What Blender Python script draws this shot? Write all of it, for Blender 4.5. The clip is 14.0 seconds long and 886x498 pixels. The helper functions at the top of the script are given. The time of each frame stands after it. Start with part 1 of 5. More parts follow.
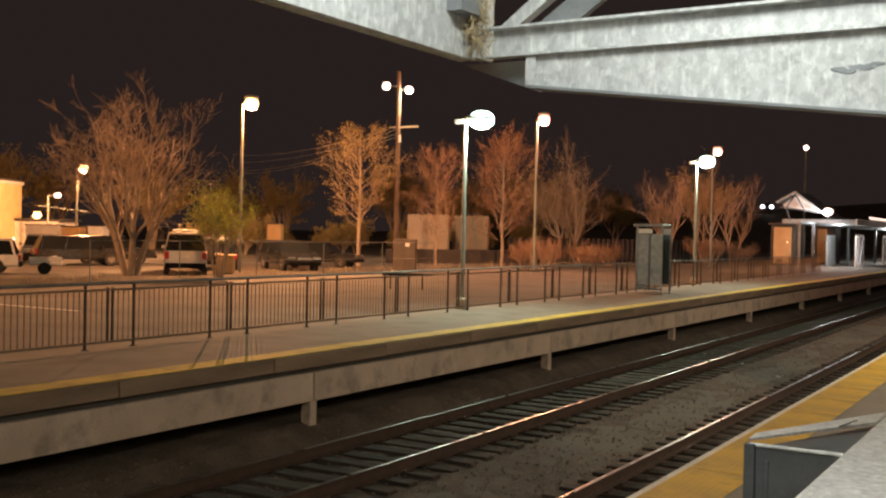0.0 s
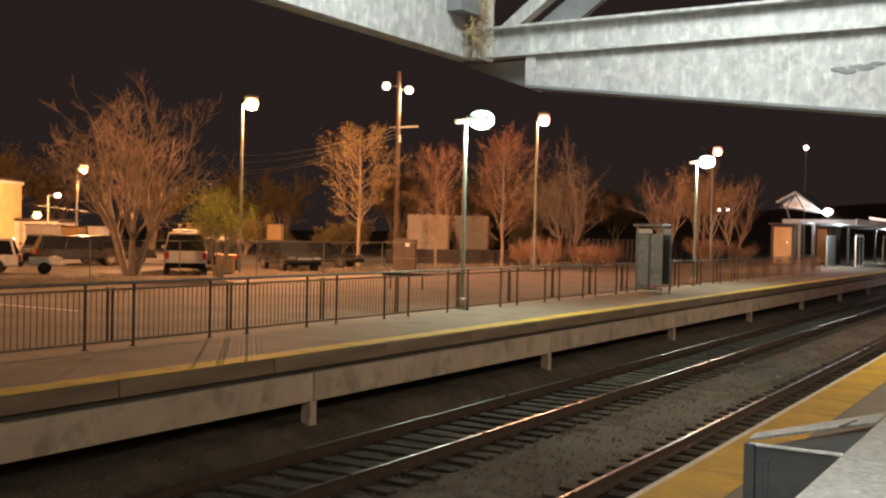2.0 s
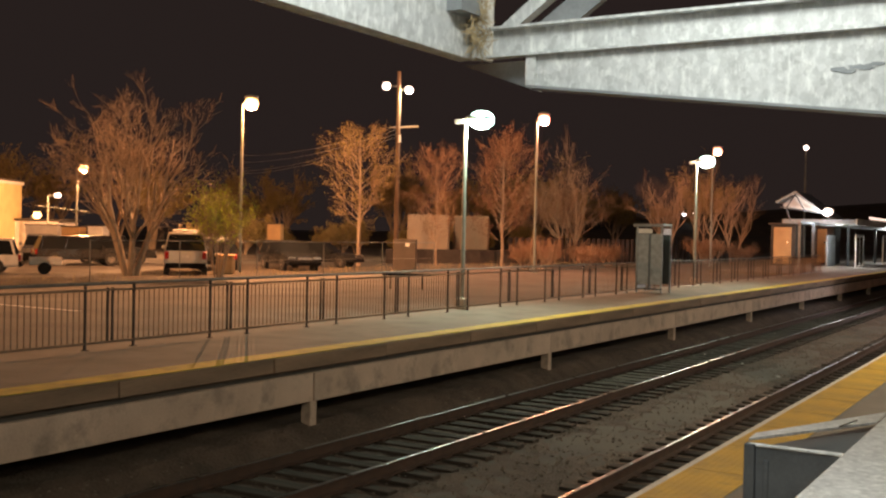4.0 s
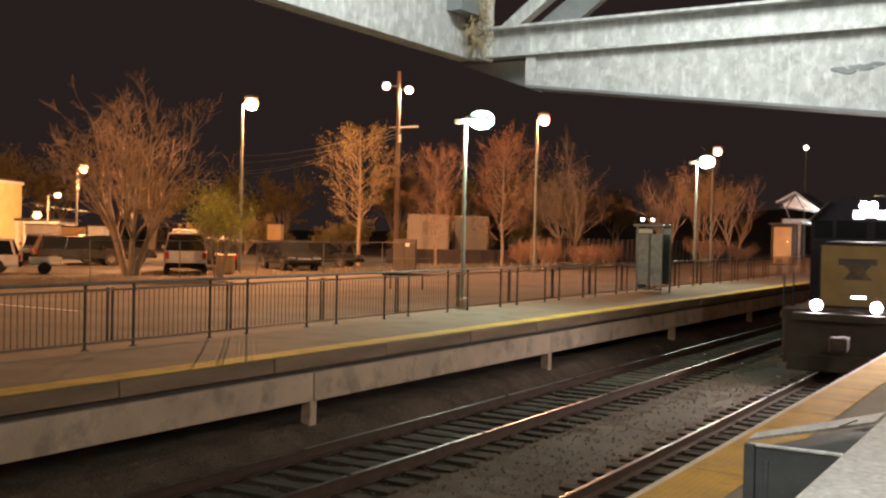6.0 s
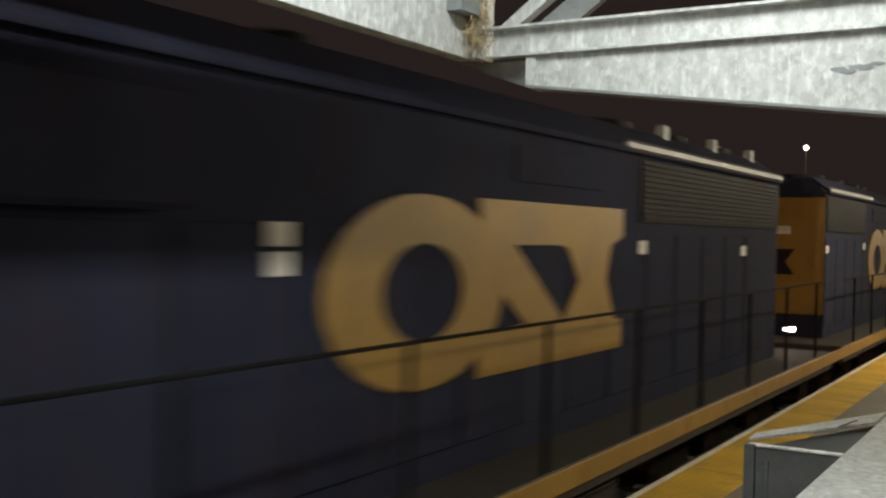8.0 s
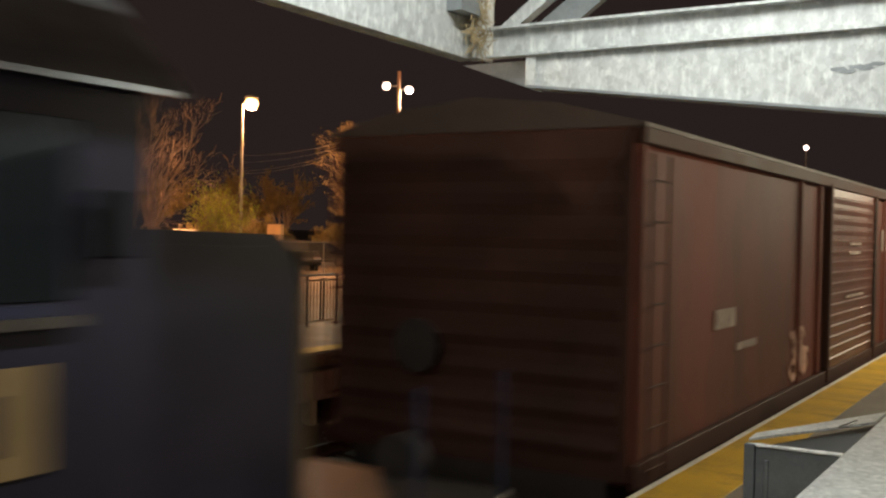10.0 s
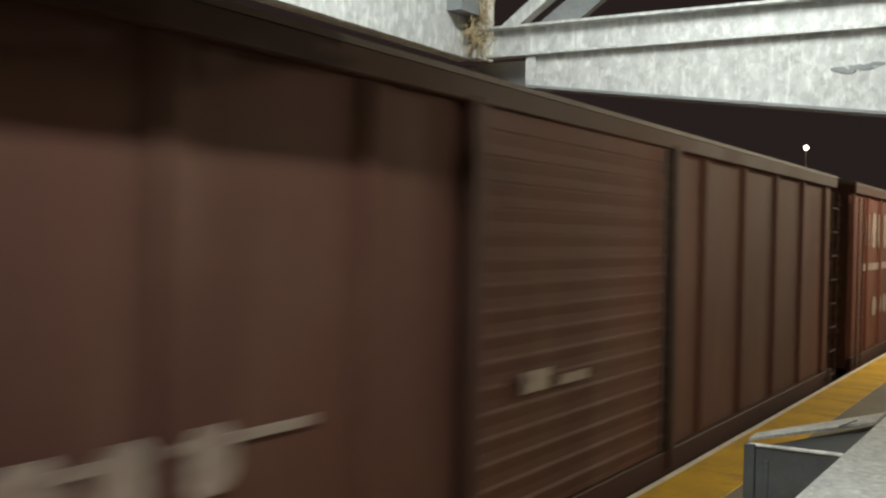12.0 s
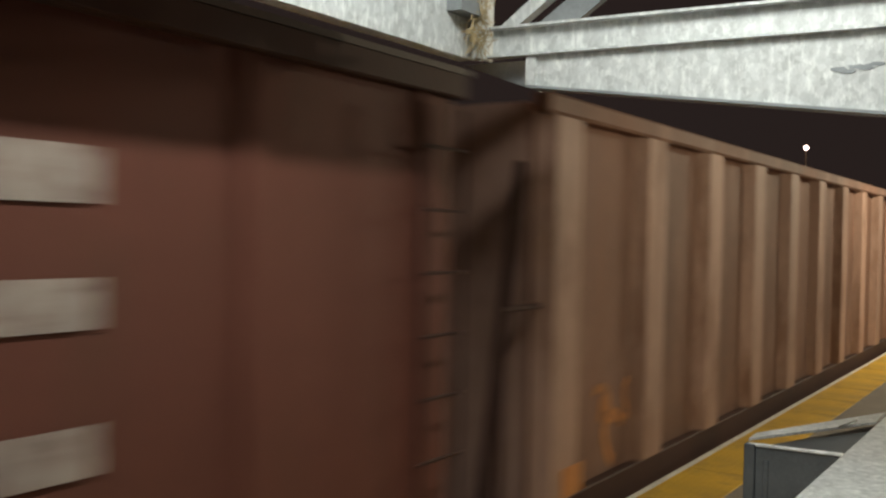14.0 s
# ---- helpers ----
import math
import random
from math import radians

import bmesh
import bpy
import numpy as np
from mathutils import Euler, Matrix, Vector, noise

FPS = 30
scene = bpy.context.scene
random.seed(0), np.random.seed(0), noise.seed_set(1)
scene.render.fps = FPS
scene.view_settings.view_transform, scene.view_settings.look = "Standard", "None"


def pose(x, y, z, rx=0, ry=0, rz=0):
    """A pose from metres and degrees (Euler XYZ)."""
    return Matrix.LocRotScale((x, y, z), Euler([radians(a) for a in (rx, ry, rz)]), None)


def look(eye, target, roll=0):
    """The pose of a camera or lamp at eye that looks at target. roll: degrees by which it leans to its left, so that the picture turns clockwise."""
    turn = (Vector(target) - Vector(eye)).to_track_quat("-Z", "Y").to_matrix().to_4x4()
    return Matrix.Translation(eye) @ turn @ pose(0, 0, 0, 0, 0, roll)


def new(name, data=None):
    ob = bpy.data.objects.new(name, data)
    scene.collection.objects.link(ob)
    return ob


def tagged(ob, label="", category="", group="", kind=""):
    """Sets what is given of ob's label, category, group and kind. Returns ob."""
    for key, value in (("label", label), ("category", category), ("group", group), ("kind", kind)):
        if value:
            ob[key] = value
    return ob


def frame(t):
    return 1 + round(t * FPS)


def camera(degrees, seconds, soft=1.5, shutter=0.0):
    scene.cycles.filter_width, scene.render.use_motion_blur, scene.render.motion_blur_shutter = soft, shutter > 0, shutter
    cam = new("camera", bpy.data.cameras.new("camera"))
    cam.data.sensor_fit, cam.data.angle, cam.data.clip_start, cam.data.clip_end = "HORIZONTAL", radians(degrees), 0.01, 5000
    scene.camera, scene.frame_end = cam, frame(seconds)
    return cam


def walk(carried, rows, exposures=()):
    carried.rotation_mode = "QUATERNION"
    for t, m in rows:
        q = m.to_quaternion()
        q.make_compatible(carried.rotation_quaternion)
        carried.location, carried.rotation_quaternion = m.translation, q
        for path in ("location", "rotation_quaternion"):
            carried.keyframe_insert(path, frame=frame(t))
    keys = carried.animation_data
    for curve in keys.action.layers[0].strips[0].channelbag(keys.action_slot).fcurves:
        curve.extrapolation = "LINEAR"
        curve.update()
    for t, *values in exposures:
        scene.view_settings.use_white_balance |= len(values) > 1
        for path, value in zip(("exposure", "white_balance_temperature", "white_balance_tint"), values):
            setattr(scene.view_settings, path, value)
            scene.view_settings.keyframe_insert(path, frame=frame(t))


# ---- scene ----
# Axes: x runs across the tracks to the opposite platform, y along them (the train comes from -y), z = 0 is the platform top.
RAIL = -1.22          # rail top
TRACK_NEAR = 4.576    # centre line of the near track
TRACK_FAR = 8.87      # centre line of the far track
EDGE_NEAR = 2.888     # platform edges
EDGE_FAR = 10.568
LOT = -0.15           # level of the car park

cam = camera(46.08, 14.0, soft=2.3, shutter=0.42)
EYE = Vector((0, 0, 2.0007))
AIM = look(EYE, EYE + Vector((0.51943, -0.85436, -0.01586)) * 10, 1.176)
walk(cam, [(0, AIM), (14, AIM)], exposures=[(0, 0.0), (14, 0.0)])

# ---- night sky ----
world = bpy.data.worlds.new("night")
world.use_nodes = True
scene.world = world
wn, wl = world.node_tree.nodes, world.node_tree.links
wn["Background"].inputs[0].default_value = (0.60, 0.41, 0.37, 1)
wn["Background"].inputs[1].default_value = 0.033


def point_lamp(name, place, colour, watts, radius=0.12):
    data = bpy.data.lights.new(name, "POINT")
    data.color, data.energy, data.shadow_soft_size = colour, watts, radius
    ob = new(name, data)
    ob.location = place
    return ob


def strip_lamp(name, m, length, width, colour, watts):
    data = bpy.data.lights.new(name, "AREA")
    data.shape, data.size, data.size_y = "RECTANGLE", width, length
    data.color, data.energy = colour, watts
    ob = new(name, data)
    ob.matrix_world = m
    return ob


SODIUM = (1.0, 0.43, 0.17)
SODIUM_PINK = (1.0, 0.38, 0.19)
MERCURY = (0.84, 1.0, 0.76)
TUBE = (0.97, 1.0, 0.94)
WARM = (1.0, 0.85, 0.60)

# street lamps of the car park: (x, y, lens height, colour, watts)
LOT_LAMPS = [
    (34.0, -37.96, 8.0, SODIUM, 16000),
    (61.2, -50.65, 6.1, SODIUM, 14000),
    (72.5, -55.4, 2.75, SODIUM, 4500),
    (25.5, -52.5, 8.4, SODIUM_PINK, 7000),
    (23.14, -77.35, 8.5, SODIUM_PINK, 2000),
    # added lamp out of view, lights the near side of tree, fence and ground
    (41.0, -13.0, 8.0, SODIUM, 14000),
]
PLATFORM_LAMPS = [(13.73, -23.6, 5.0), (13.8, -43.2, 5.25)]
# the last two are added, unseen fill for tracks, fascia and car sides
NEAR_LAMPS = [(-1.0, -19.0, 4.8), (-1.0, -36.0, 4.8), (1.9, 13.0, 4.9), (-1.2, -9.0, 3.4)]
NEAR_WATTS = [950, 1300, 2700, 230]
CANOPY_LAMPS = [(1.3, -2.8, 3.97), (1.3, 2.4, 3.97)]
for x, y, z, colour, watts in LOT_LAMPS:
    point_lamp("sodium_light", (x, y, z - 0.42), colour, watts, 0.07)
for x, y, z in PLATFORM_LAMPS:
    point_lamp("platform_light", (x - 0.35, y, z - 0.3), MERCURY, 1050, 0.12)
for (x, y, z), watts in zip(NEAR_LAMPS, NEAR_WATTS):
    point_lamp("near_platform_and_fill_light", (x + 0.4, y, z - 0.45), WARM, watts, 0.2)
for x, y, z in CANOPY_LAMPS:
    strip_lamp("canopy_tube_light", pose(x, y, z - 0.06), 1.3, 0.2, TUBE, 78)
point_lamp("pole_flood_light", (39.6, -60.4, 11.5), (1.0, 0.72, 0.45), 5500, 0.3)
point_lamp("gable_light", (15.4, -74.3, 3.6), (0.95, 0.97, 1.0), 260, 0.2)
for y in (-82, -104, -128):
    point_lamp("far_canopy_light", (15.2, y, 2.75), TUBE, 420, 0.2)


# ---- materials ----
def ramp(nt, stops):
    n = nt.nodes.new("ShaderNodeValToRGB")
    el = n.color_ramp.elements
    el[0].position, el[0].color = stops[0][0], (*stops[0][1], 1)
    el[1].position, el[1].color = stops[-1][0], (*stops[-1][1], 1)
    for p, c in stops[1:-1]:
        e = el.new(p)
        e.color = (*c, 1)
    return n


def material(name, colour, rough=0.7, metal=0.0, vary=0.25, scale=3.0, fine=40.0, bump=0.15, depth=0.01, stain=None, stain_amount=0.5,
             stretch=(1, 1, 1), piece=0.0, coat=0.0):
    """A worn surface: two scales of variation in colour, fine relief, and stains of their own colour."""
    m = bpy.data.materials.new(name)
    m.use_nodes = True
    nt = m.node_tree
    N, L = nt.nodes, nt.links
    b = N["Principled BSDF"]
    b.inputs["Roughness"].default_value, b.inputs["Metallic"].default_value = rough, metal
    b.inputs["Coat Weight"].default_value = coat
    co = N.new("ShaderNodeTexCoord")
    mp = N.new("ShaderNodeMapping")
    mp.inputs["Scale"].default_value = stretch
    L.new(co.outputs["Object"], mp.inputs["Vector"])
    big, small = N.new("ShaderNodeTexNoise"), N.new("ShaderNodeTexNoise")
    big.inputs["Scale"].default_value, small.inputs["Scale"].default_value = scale, fine
    big.inputs["Detail"].default_value, small.inputs["Detail"].default_value = 6, 4
    for n in (big, small):
        L.new(mp.outputs["Vector"], n.inputs["Vector"])
    add = N.new("ShaderNodeMath")
    add.operation = "MULTIPLY_ADD"
    add.inputs[1].default_value = 0.35
    L.new(small.outputs["Fac"], add.inputs[0])
    L.new(big.outputs["Fac"], add.inputs[2])
    lo, hi = [c * (1 - vary) for c in colour], [min(1, c * (1 + vary)) for c in colour]
    rp = ramp(nt, [(0.42, lo), (0.68, colour), (0.95, hi)])
    L.new(add.outputs[0], rp.inputs["Fac"])
    last = rp.outputs["Color"]
    if stain:
        st = N.new("ShaderNodeTexNoise")
        st.inputs["Scale"].default_value, st.inputs["Detail"].default_value = scale * 1.7, 8
        st.inputs["Roughness"].default_value = 0.65
        sm = N.new("ShaderNodeMapping")
        sm.inputs["Scale"].default_value, sm.inputs["Location"].default_value = stretch, (7.3, 2.1, 4.4)
        L.new(co.outputs["Object"], sm.inputs["Vector"])
        L.new(sm.outputs["Vector"], st.inputs["Vector"])
        sr = ramp(nt, [(0.5, (0, 0, 0)), (0.66, (stain_amount,) * 3)])
        L.new(st.outputs["Fac"], sr.inputs["Fac"])
        mix = N.new("ShaderNodeMix")
        mix.data_type = "RGBA"
        mix.inputs[7].default_value = (*stain, 1)
        L.new(sr.outputs["Color"], mix.inputs[0])
        L.new(last, mix.inputs[6])
        last = mix.outputs[2]
    if piece:
        info = N.new("ShaderNodeObjectInfo")
        hsv = N.new("ShaderNodeHueSaturation")
        mr = N.new("ShaderNodeMapRange")
        mr.inputs["To Min"].default_value, mr.inputs["To Max"].default_value = 1 - piece, 1 + piece
        L.new(info.outputs["Random"], mr.inputs["Value"])
        L.new(mr.outputs["Result"], hsv.inputs["Value"])
        L.new(last, hsv.inputs["Color"])
        last = hsv.outputs["Color"]
    L.new(last, b.inputs["Base Color"])
    rr = N.new("ShaderNodeMapRange")
    rr.inputs["To Min"].default_value, rr.inputs["To Max"].default_value = max(0.02, rough - 0.12), min(1, rough + 0.12)
    L.new(big.outputs["Fac"], rr.inputs["Value"])
    L.new(rr.outputs["Result"], b.inputs["Roughness"])
    if bump:
        bn = N.new("ShaderNodeBump")
        bn.inputs["Strength"].default_value, bn.inputs["Distance"].default_value = bump, depth
        L.new(small.outputs["Fac"], bn.inputs["Height"])
        L.new(bn.outputs["Normal"], b.inputs["Normal"])
    return m


def glowing(name, colour, strength):
    m = bpy.data.materials.new(name)
    m.use_nodes = True
    b = m.node_tree.nodes["Principled BSDF"]
    b.inputs["Base Color"].default_value = (0.8, 0.8, 0.8, 1)
    b.inputs["Emission Color"].default_value = (*colour, 1)
    b.inputs["Emission Strength"].default_value = strength
    return m


def glassy(name, colour, rough=0.05):
    m = bpy.data.materials.new(name)
    m.use_nodes = True
    b = m.node_tree.nodes["Principled BSDF"]
    b.inputs["Base Color"].default_value = (*colour, 1)
    b.inputs["Roughness"].default_value = rough
    b.inputs["IOR"].default_value = 1.5
    return m


def galvanised():
    """Hot-dip zinc: pale spangle cells, white drips and dull grey patches."""
    m = material("galvanised_steel", (0.55, 0.57, 0.565), 0.5, 0.25, 0.18, 13, 110, 0.08, 0.003, stain=(0.86, 0.88, 0.86), stain_amount=0.75, stretch=(1.2, 1.2, 0.6))
    nt = m.node_tree
    N, L = nt.nodes, nt.links
    v = N.new("ShaderNodeTexVoronoi")
    v.inputs["Scale"].default_value = 38
    co = [n for n in N if n.bl_idname == "ShaderNodeTexCoord"][0]
    L.new(co.outputs["Object"], v.inputs["Vector"])
    b = N["Principled BSDF"]
    old = b.inputs["Base Color"].links[0].from_socket
    mix = N.new("ShaderNodeMix")
    mix.data_type, mix.blend_type = "RGBA", "SOFT_LIGHT"
    mix.inputs[0].default_value = 0.35
    L.new(old, mix.inputs[6])
    bw = N.new("ShaderNodeRGBToBW")
    L.new(v.outputs["Color"], bw.inputs[0])
    L.new(bw.outputs[0], mix.inputs[7])
    # pale zinc drips that run down the plate
    mp, drip = N.new("ShaderNodeMapping"), N.new("ShaderNodeTexNoise")
    mp.inputs["Scale"].default_value = (11, 11, 1.6)
    drip.inputs["Scale"].default_value, drip.inputs["Detail"].default_value, drip.inputs["Roughness"].default_value = 1.6, 5, 0.6
    L.new(co.outputs["Object"], mp.inputs["Vector"])
    L.new(mp.outputs["Vector"], drip.inputs["Vector"])
    band = ramp(nt, [(0.60, (0, 0, 0)), (0.72, (0.8, 0.8, 0.8))])
    L.new(drip.outputs["Fac"], band.inputs["Fac"])
    pale = N.new("ShaderNodeMix")
    pale.data_type = "RGBA"
    pale.inputs[7].default_value = (0.88, 0.9, 0.88, 1)
    L.new(band.outputs["Color"], pale.inputs[0])
    L.new(mix.outputs[2], pale.inputs[6])
    L.new(pale.outputs[2], b.inputs["Base Color"])
    return m


M = dict(
    zinc=galvanised(),
    steel_dark=material("dark_grey_steel", (0.085, 0.095, 0.105), 0.5, 0.3, 0.3, 6, 60, 0.1, 0.003),
    zinc_dull=material("dull_zinc", (0.26, 0.28, 0.29), 0.55, 0.3, 0.3, 6, 60, 0.1, 0.003),
    concrete=material("weathered_concrete", (0.52, 0.415, 0.335), 0.9, 0, 0.22, 1.2, 30, 0.3, 0.006, stain=(0.16, 0.14, 0.12), stain_amount=0.55),
    deck=material("platform_concrete", (0.23, 0.205, 0.175), 0.85, 0, 0.25, 0.9, 35, 0.25, 0.004, stain=(0.13, 0.12, 0.11), stain_amount=0.5),
    edge_board=material("dark_edge_timber", (0.23, 0.165, 0.115), 0.85, 0, 0.4, 1.5, 25, 0.4, 0.01, stretch=(3, 0.3, 3)),
    tactile=material("yellow_tactile", (0.62, 0.38, 0.03), 0.65, 0, 0.25, 1.3, 40, 0.2, 0.003, stain=(0.30, 0.19, 0.05), stain_amount=0.6),
    tactile_old=material("worn_yellow_tactile", (0.60, 0.46, 0.06), 0.75, 0, 0.3, 1.3, 40, 0.2, 0.003, stain=(0.25, 0.2, 0.08), stain_amount=0.6),
    white_line=material("white_line", (0.7, 0.68, 0.62), 0.7, 0, 0.2, 3, 40, 0.1, 0.002),
    ballast=material("ballast", (0.125, 0.094, 0.074), 0.95, 0, 0.45, 1.2, 22, 0.9, 0.04, stain=(0.06, 0.05, 0.04), stain_amount=0.7),
    stone=material("ballast_stone", (0.22, 0.185, 0.155), 0.9, 0, 0.4, 4, 30, 0.3, 0.01),
    sleeper=material("tarred_sleeper", (0.055, 0.045, 0.037), 1.0, 0, 0.4, 2, 18, 0.5, 0.01, stretch=(0.3, 3, 3), piece=0.3),
    rail=material("rusty_rail", (0.065, 0.038, 0.027), 0.85, 0.1, 0.35, 5, 50, 0.3, 0.003),
    rail_head=material("polished_rail_head", (0.20, 0.20, 0.205), 0.30, 1.0, 0.15, 2, 60, 0.0, 0.001),
    asphalt=material("car_park_asphalt", (0.125, 0.112, 0.096), 0.9, 0, 0.55, 0.35, 18, 0.5, 0.006, stain=(0.15, 0.125, 0.10), stain_amount=0.6),
    earth=material("dark_earth", (0.09, 0.075, 0.055), 0.95, 0, 0.5, 0.3, 6, 0.8, 0.03, stain=(0.07, 0.075, 0.035), stain_amount=0.7),
    picket=material("worn_picket_paint", (0.17, 0.125, 0.085), 0.6, 0.1, 0.35, 8, 60, 0.1, 0.002),
    verge=material("dirt_verge", (0.045, 0.034, 0.024), 0.95, 0, 0.5, 0.6, 12, 0.8, 0.03, stain=(0.05, 0.045, 0.025), stain_amount=0.7),
    fence=material("dark_fence_paint", (0.06, 0.048, 0.04), 0.6, 0.2, 0.3, 8, 60, 0.1, 0.002),
    fence_top=material("worn_fence_rail", (0.20, 0.20, 0.19), 0.45, 0.4, 0.3, 8, 60, 0.1, 0.002),
    pole=material("grey_pole_paint", (0.30, 0.32, 0.29), 0.5, 0.2, 0.2, 4, 50, 0.08, 0.002),
    wood_pole=material("weathered_timber_pole", (0.16, 0.11, 0.075), 0.9, 0, 0.35, 3, 30, 0.4, 0.01, stretch=(4, 4, 0.3)),
    black=material("black_iron", (0.012, 0.012, 0.013), 0.6, 0.1, 0.4, 6, 50, 0.2, 0.004),
    bark=material("grey_bark", (0.29, 0.23, 0.17), 0.9, 0, 0.35, 6, 40, 0.5, 0.01, stretch=(2, 2, 0.5)),
    twig=material("dry_twigs", (0.30, 0.22, 0.15), 0.9, 0, 0.4, 2, 30, 0.1, 0.004),
    bud=material("spring_leaves", (0.22, 0.17, 0.055), 0.8, 0, 0.45, 3, 30, 0, 0.002),
    bud_green=material("yellow_green_leaves", (0.42, 0.50, 0.05), 0.8, 0, 0.4, 3, 30, 0, 0.002),
    bud_red=material("reddish_buds", (0.15, 0.08, 0.045), 0.85, 0, 0.4, 3, 30, 0, 0.002),
    # train
    hood_grey=material("grey_engine_paint", (0.028, 0.031, 0.054), 0.85, 0, 0.25, 1.2, 25, 0.05, 0.003, stain=(0.038, 0.032, 0.040), stain_amount=0.6, stretch=(1, 1, 0.4)),
    cab_blue=material("dark_blue_engine_paint", (0.020, 0.018, 0.030), 0.5, 0, 0.3, 1.2, 25, 0.05, 0.003),
    eng_yellow=material("yellow_engine_paint", (0.29, 0.165, 0.026), 0.55, 0, 0.2, 1.5, 30, 0.04, 0.002, stain=(0.19, 0.105, 0.03), stain_amount=0.5),
    nose_mark=material("faded_dark_mark", (0.05, 0.038, 0.034), 0.7, 0, 0.4, 2.5, 30, 0.05, 0.002, stain=(0.12, 0.085, 0.045), stain_amount=0.8),
    nose_yellow=material("grimy_yellow_nose", (0.19, 0.125, 0.05), 0.55, 0, 0.25, 1.5, 30, 0.05, 0.002, stain=(0.2, 0.13, 0.06), stain_amount=0.6),
    eng_roof=material("sooty_roof_grey", (0.14, 0.14, 0.145), 0.5, 0.2, 0.35, 2, 25, 0.1, 0.004, stain=(0.07, 0.06, 0.055), stain_amount=0.6),
    underframe=material("oily_underframe", (0.03, 0.026, 0.023), 0.7, 0.2, 0.4, 3, 30, 0.3, 0.01),
    white_mark=material("white_marking", (0.72, 0.7, 0.66), 0.6, 0, 0.25, 5, 30, 0.03, 0.002),
    oxide=material("red_oxide_paint", (0.118, 0.038, 0.027), 0.7, 0, 0.3, 0.8, 18, 0.12, 0.006, stain=(0.062, 0.028, 0.02), stain_amount=0.75, stretch=(1, 1, 0.3)),
    door_oxide=material("glossy_oxide_door", (0.105, 0.040, 0.030), 0.42, 0, 0.3, 1.2, 18, 0.08, 0.004, stain=(0.075, 0.033, 0.024), stain_amount=0.7, stretch=(1, 1, 0.3)),
    oxide_warm=material("faded_oxide_paint", (0.115, 0.04, 0.027), 0.7, 0, 0.3, 0.8, 18, 0.12, 0.006, stain=(0.08, 0.037, 0.023), stain_amount=0.75, stretch=(1, 1, 0.3)),
    oxide_brown=material("brown_oxide_paint", (0.092, 0.040, 0.029), 0.75, 0, 0.35, 0.8, 18, 0.12, 0.006, stain=(0.12, 0.065, 0.045), stain_amount=0.7, stretch=(1, 1, 0.3)),
    # dark oxide fittings; on end walls and eaves the darkness stands for shade
    oxide_dark=material("dark_and_shaded_oxide", (0.052, 0.024, 0.018), 0.7, 0, 0.35, 1.2, 18, 0.2, 0.006, stretch=(1, 1, 0.3)),
    # car roof dirt, its base colour also darkened for shade
    roof_zinc=material("dirty_shaded_car_roof", (0.05, 0.036, 0.03), 0.65, 0.2, 0.4, 1.2, 20, 0.1, 0.005, stain=(0.07, 0.04, 0.03), stain_amount=0.6),
    hopper=material("dusty_grey_car_paint", (0.36, 0.22, 0.165), 0.7, 0, 0.3, 1.0, 20, 0.15, 0.006, stain=(0.16, 0.07, 0.035), stain_amount=0.8, stretch=(1, 1, 0.35)),
    hopper_side=material("rusty_side_sheet", (0.17, 0.085, 0.055), 0.75, 0, 0.35, 1.0, 20, 0.15, 0.006, stain=(0.26, 0.15, 0.11), stain_amount=0.7, stretch=(1, 1, 0.35)),
    stencil=material("faded_stencil_white", (0.28, 0.225, 0.19), 0.7, 0, 0.35, 5, 25, 0.05, 0.002, stain=(0.12, 0.055, 0.04), stain_amount=0.9),
    tag_orange=material("orange_spray_paint", (0.45, 0.18, 0.05), 0.6, 0, 0.3, 3, 25, 0.03, 0.002),
    tag_pale=material("pale_spray_paint", (0.58, 0.36, 0.28), 0.6, 0, 0.4, 3, 25, 0.03, 0.002, stain=(0.2, 0.1, 0.07), stain_amount=0.7),
    # cars and buildings
    car_white=material("white_car_paint", (0.62, 0.6, 0.56), 0.3, 0, 0.08, 2, 30, 0, 0.001, coat=0.5),
    car_dark=material("black_car_paint", (0.02, 0.021, 0.023), 0.22, 0, 0.2, 2, 30, 0, 0.001, coat=0.6),
    car_silver=material("grey_car_paint", (0.2, 0.2, 0.2), 0.3, 0.3, 0.1, 2, 30, 0, 0.001, coat=0.5),
    tyre=material("tyre_rubber", (0.02, 0.02, 0.02), 0.85, 0, 0.3, 6, 40, 0.1, 0.003),
    chrome=material("bright_metal", (0.7, 0.7, 0.7), 0.2, 1.0, 0.1, 6, 40, 0, 0.001),
    car_glass=glassy("car_glass", (0.012, 0.014, 0.016)),
    tail_red=material("red_lens", (0.35, 0.02, 0.015), 0.25, 0, 0.1, 6, 40, 0, 0.001),
    stucco=material("yellow_stucco", (0.62, 0.5, 0.25), 0.9, 0, 0.15, 1, 20, 0.3, 0.005),
    trim_white=material("white_trim", (0.66, 0.64, 0.6), 0.7, 0, 0.15, 2, 30, 0.1, 0.002),
    roofing=material("dark_roofing", (0.06, 0.055, 0.05), 0.9, 0, 0.3, 2, 25, 0.3, 0.006),
    tan_panel=material("tan_panel", (0.5, 0.33, 0.16), 0.8, 0, 0.2, 1, 20, 0.1, 0.003),
    trailer=material("pale_trailer_skin", (0.29, 0.21, 0.145), 0.6, 0.1, 0.15, 1, 20, 0.05, 0.003, stain=(0.25, 0.16, 0.1), stain_amount=0.4),
    cabinet=material("brown_cabinet_paint", (0.10, 0.08, 0.065), 0.6, 0.1, 0.2, 2, 30, 0.05, 0.002),
    straw=material("dry_straw", (0.42, 0.33, 0.19), 0.9, 0, 0.4, 6, 40, 0.1, 0.002),
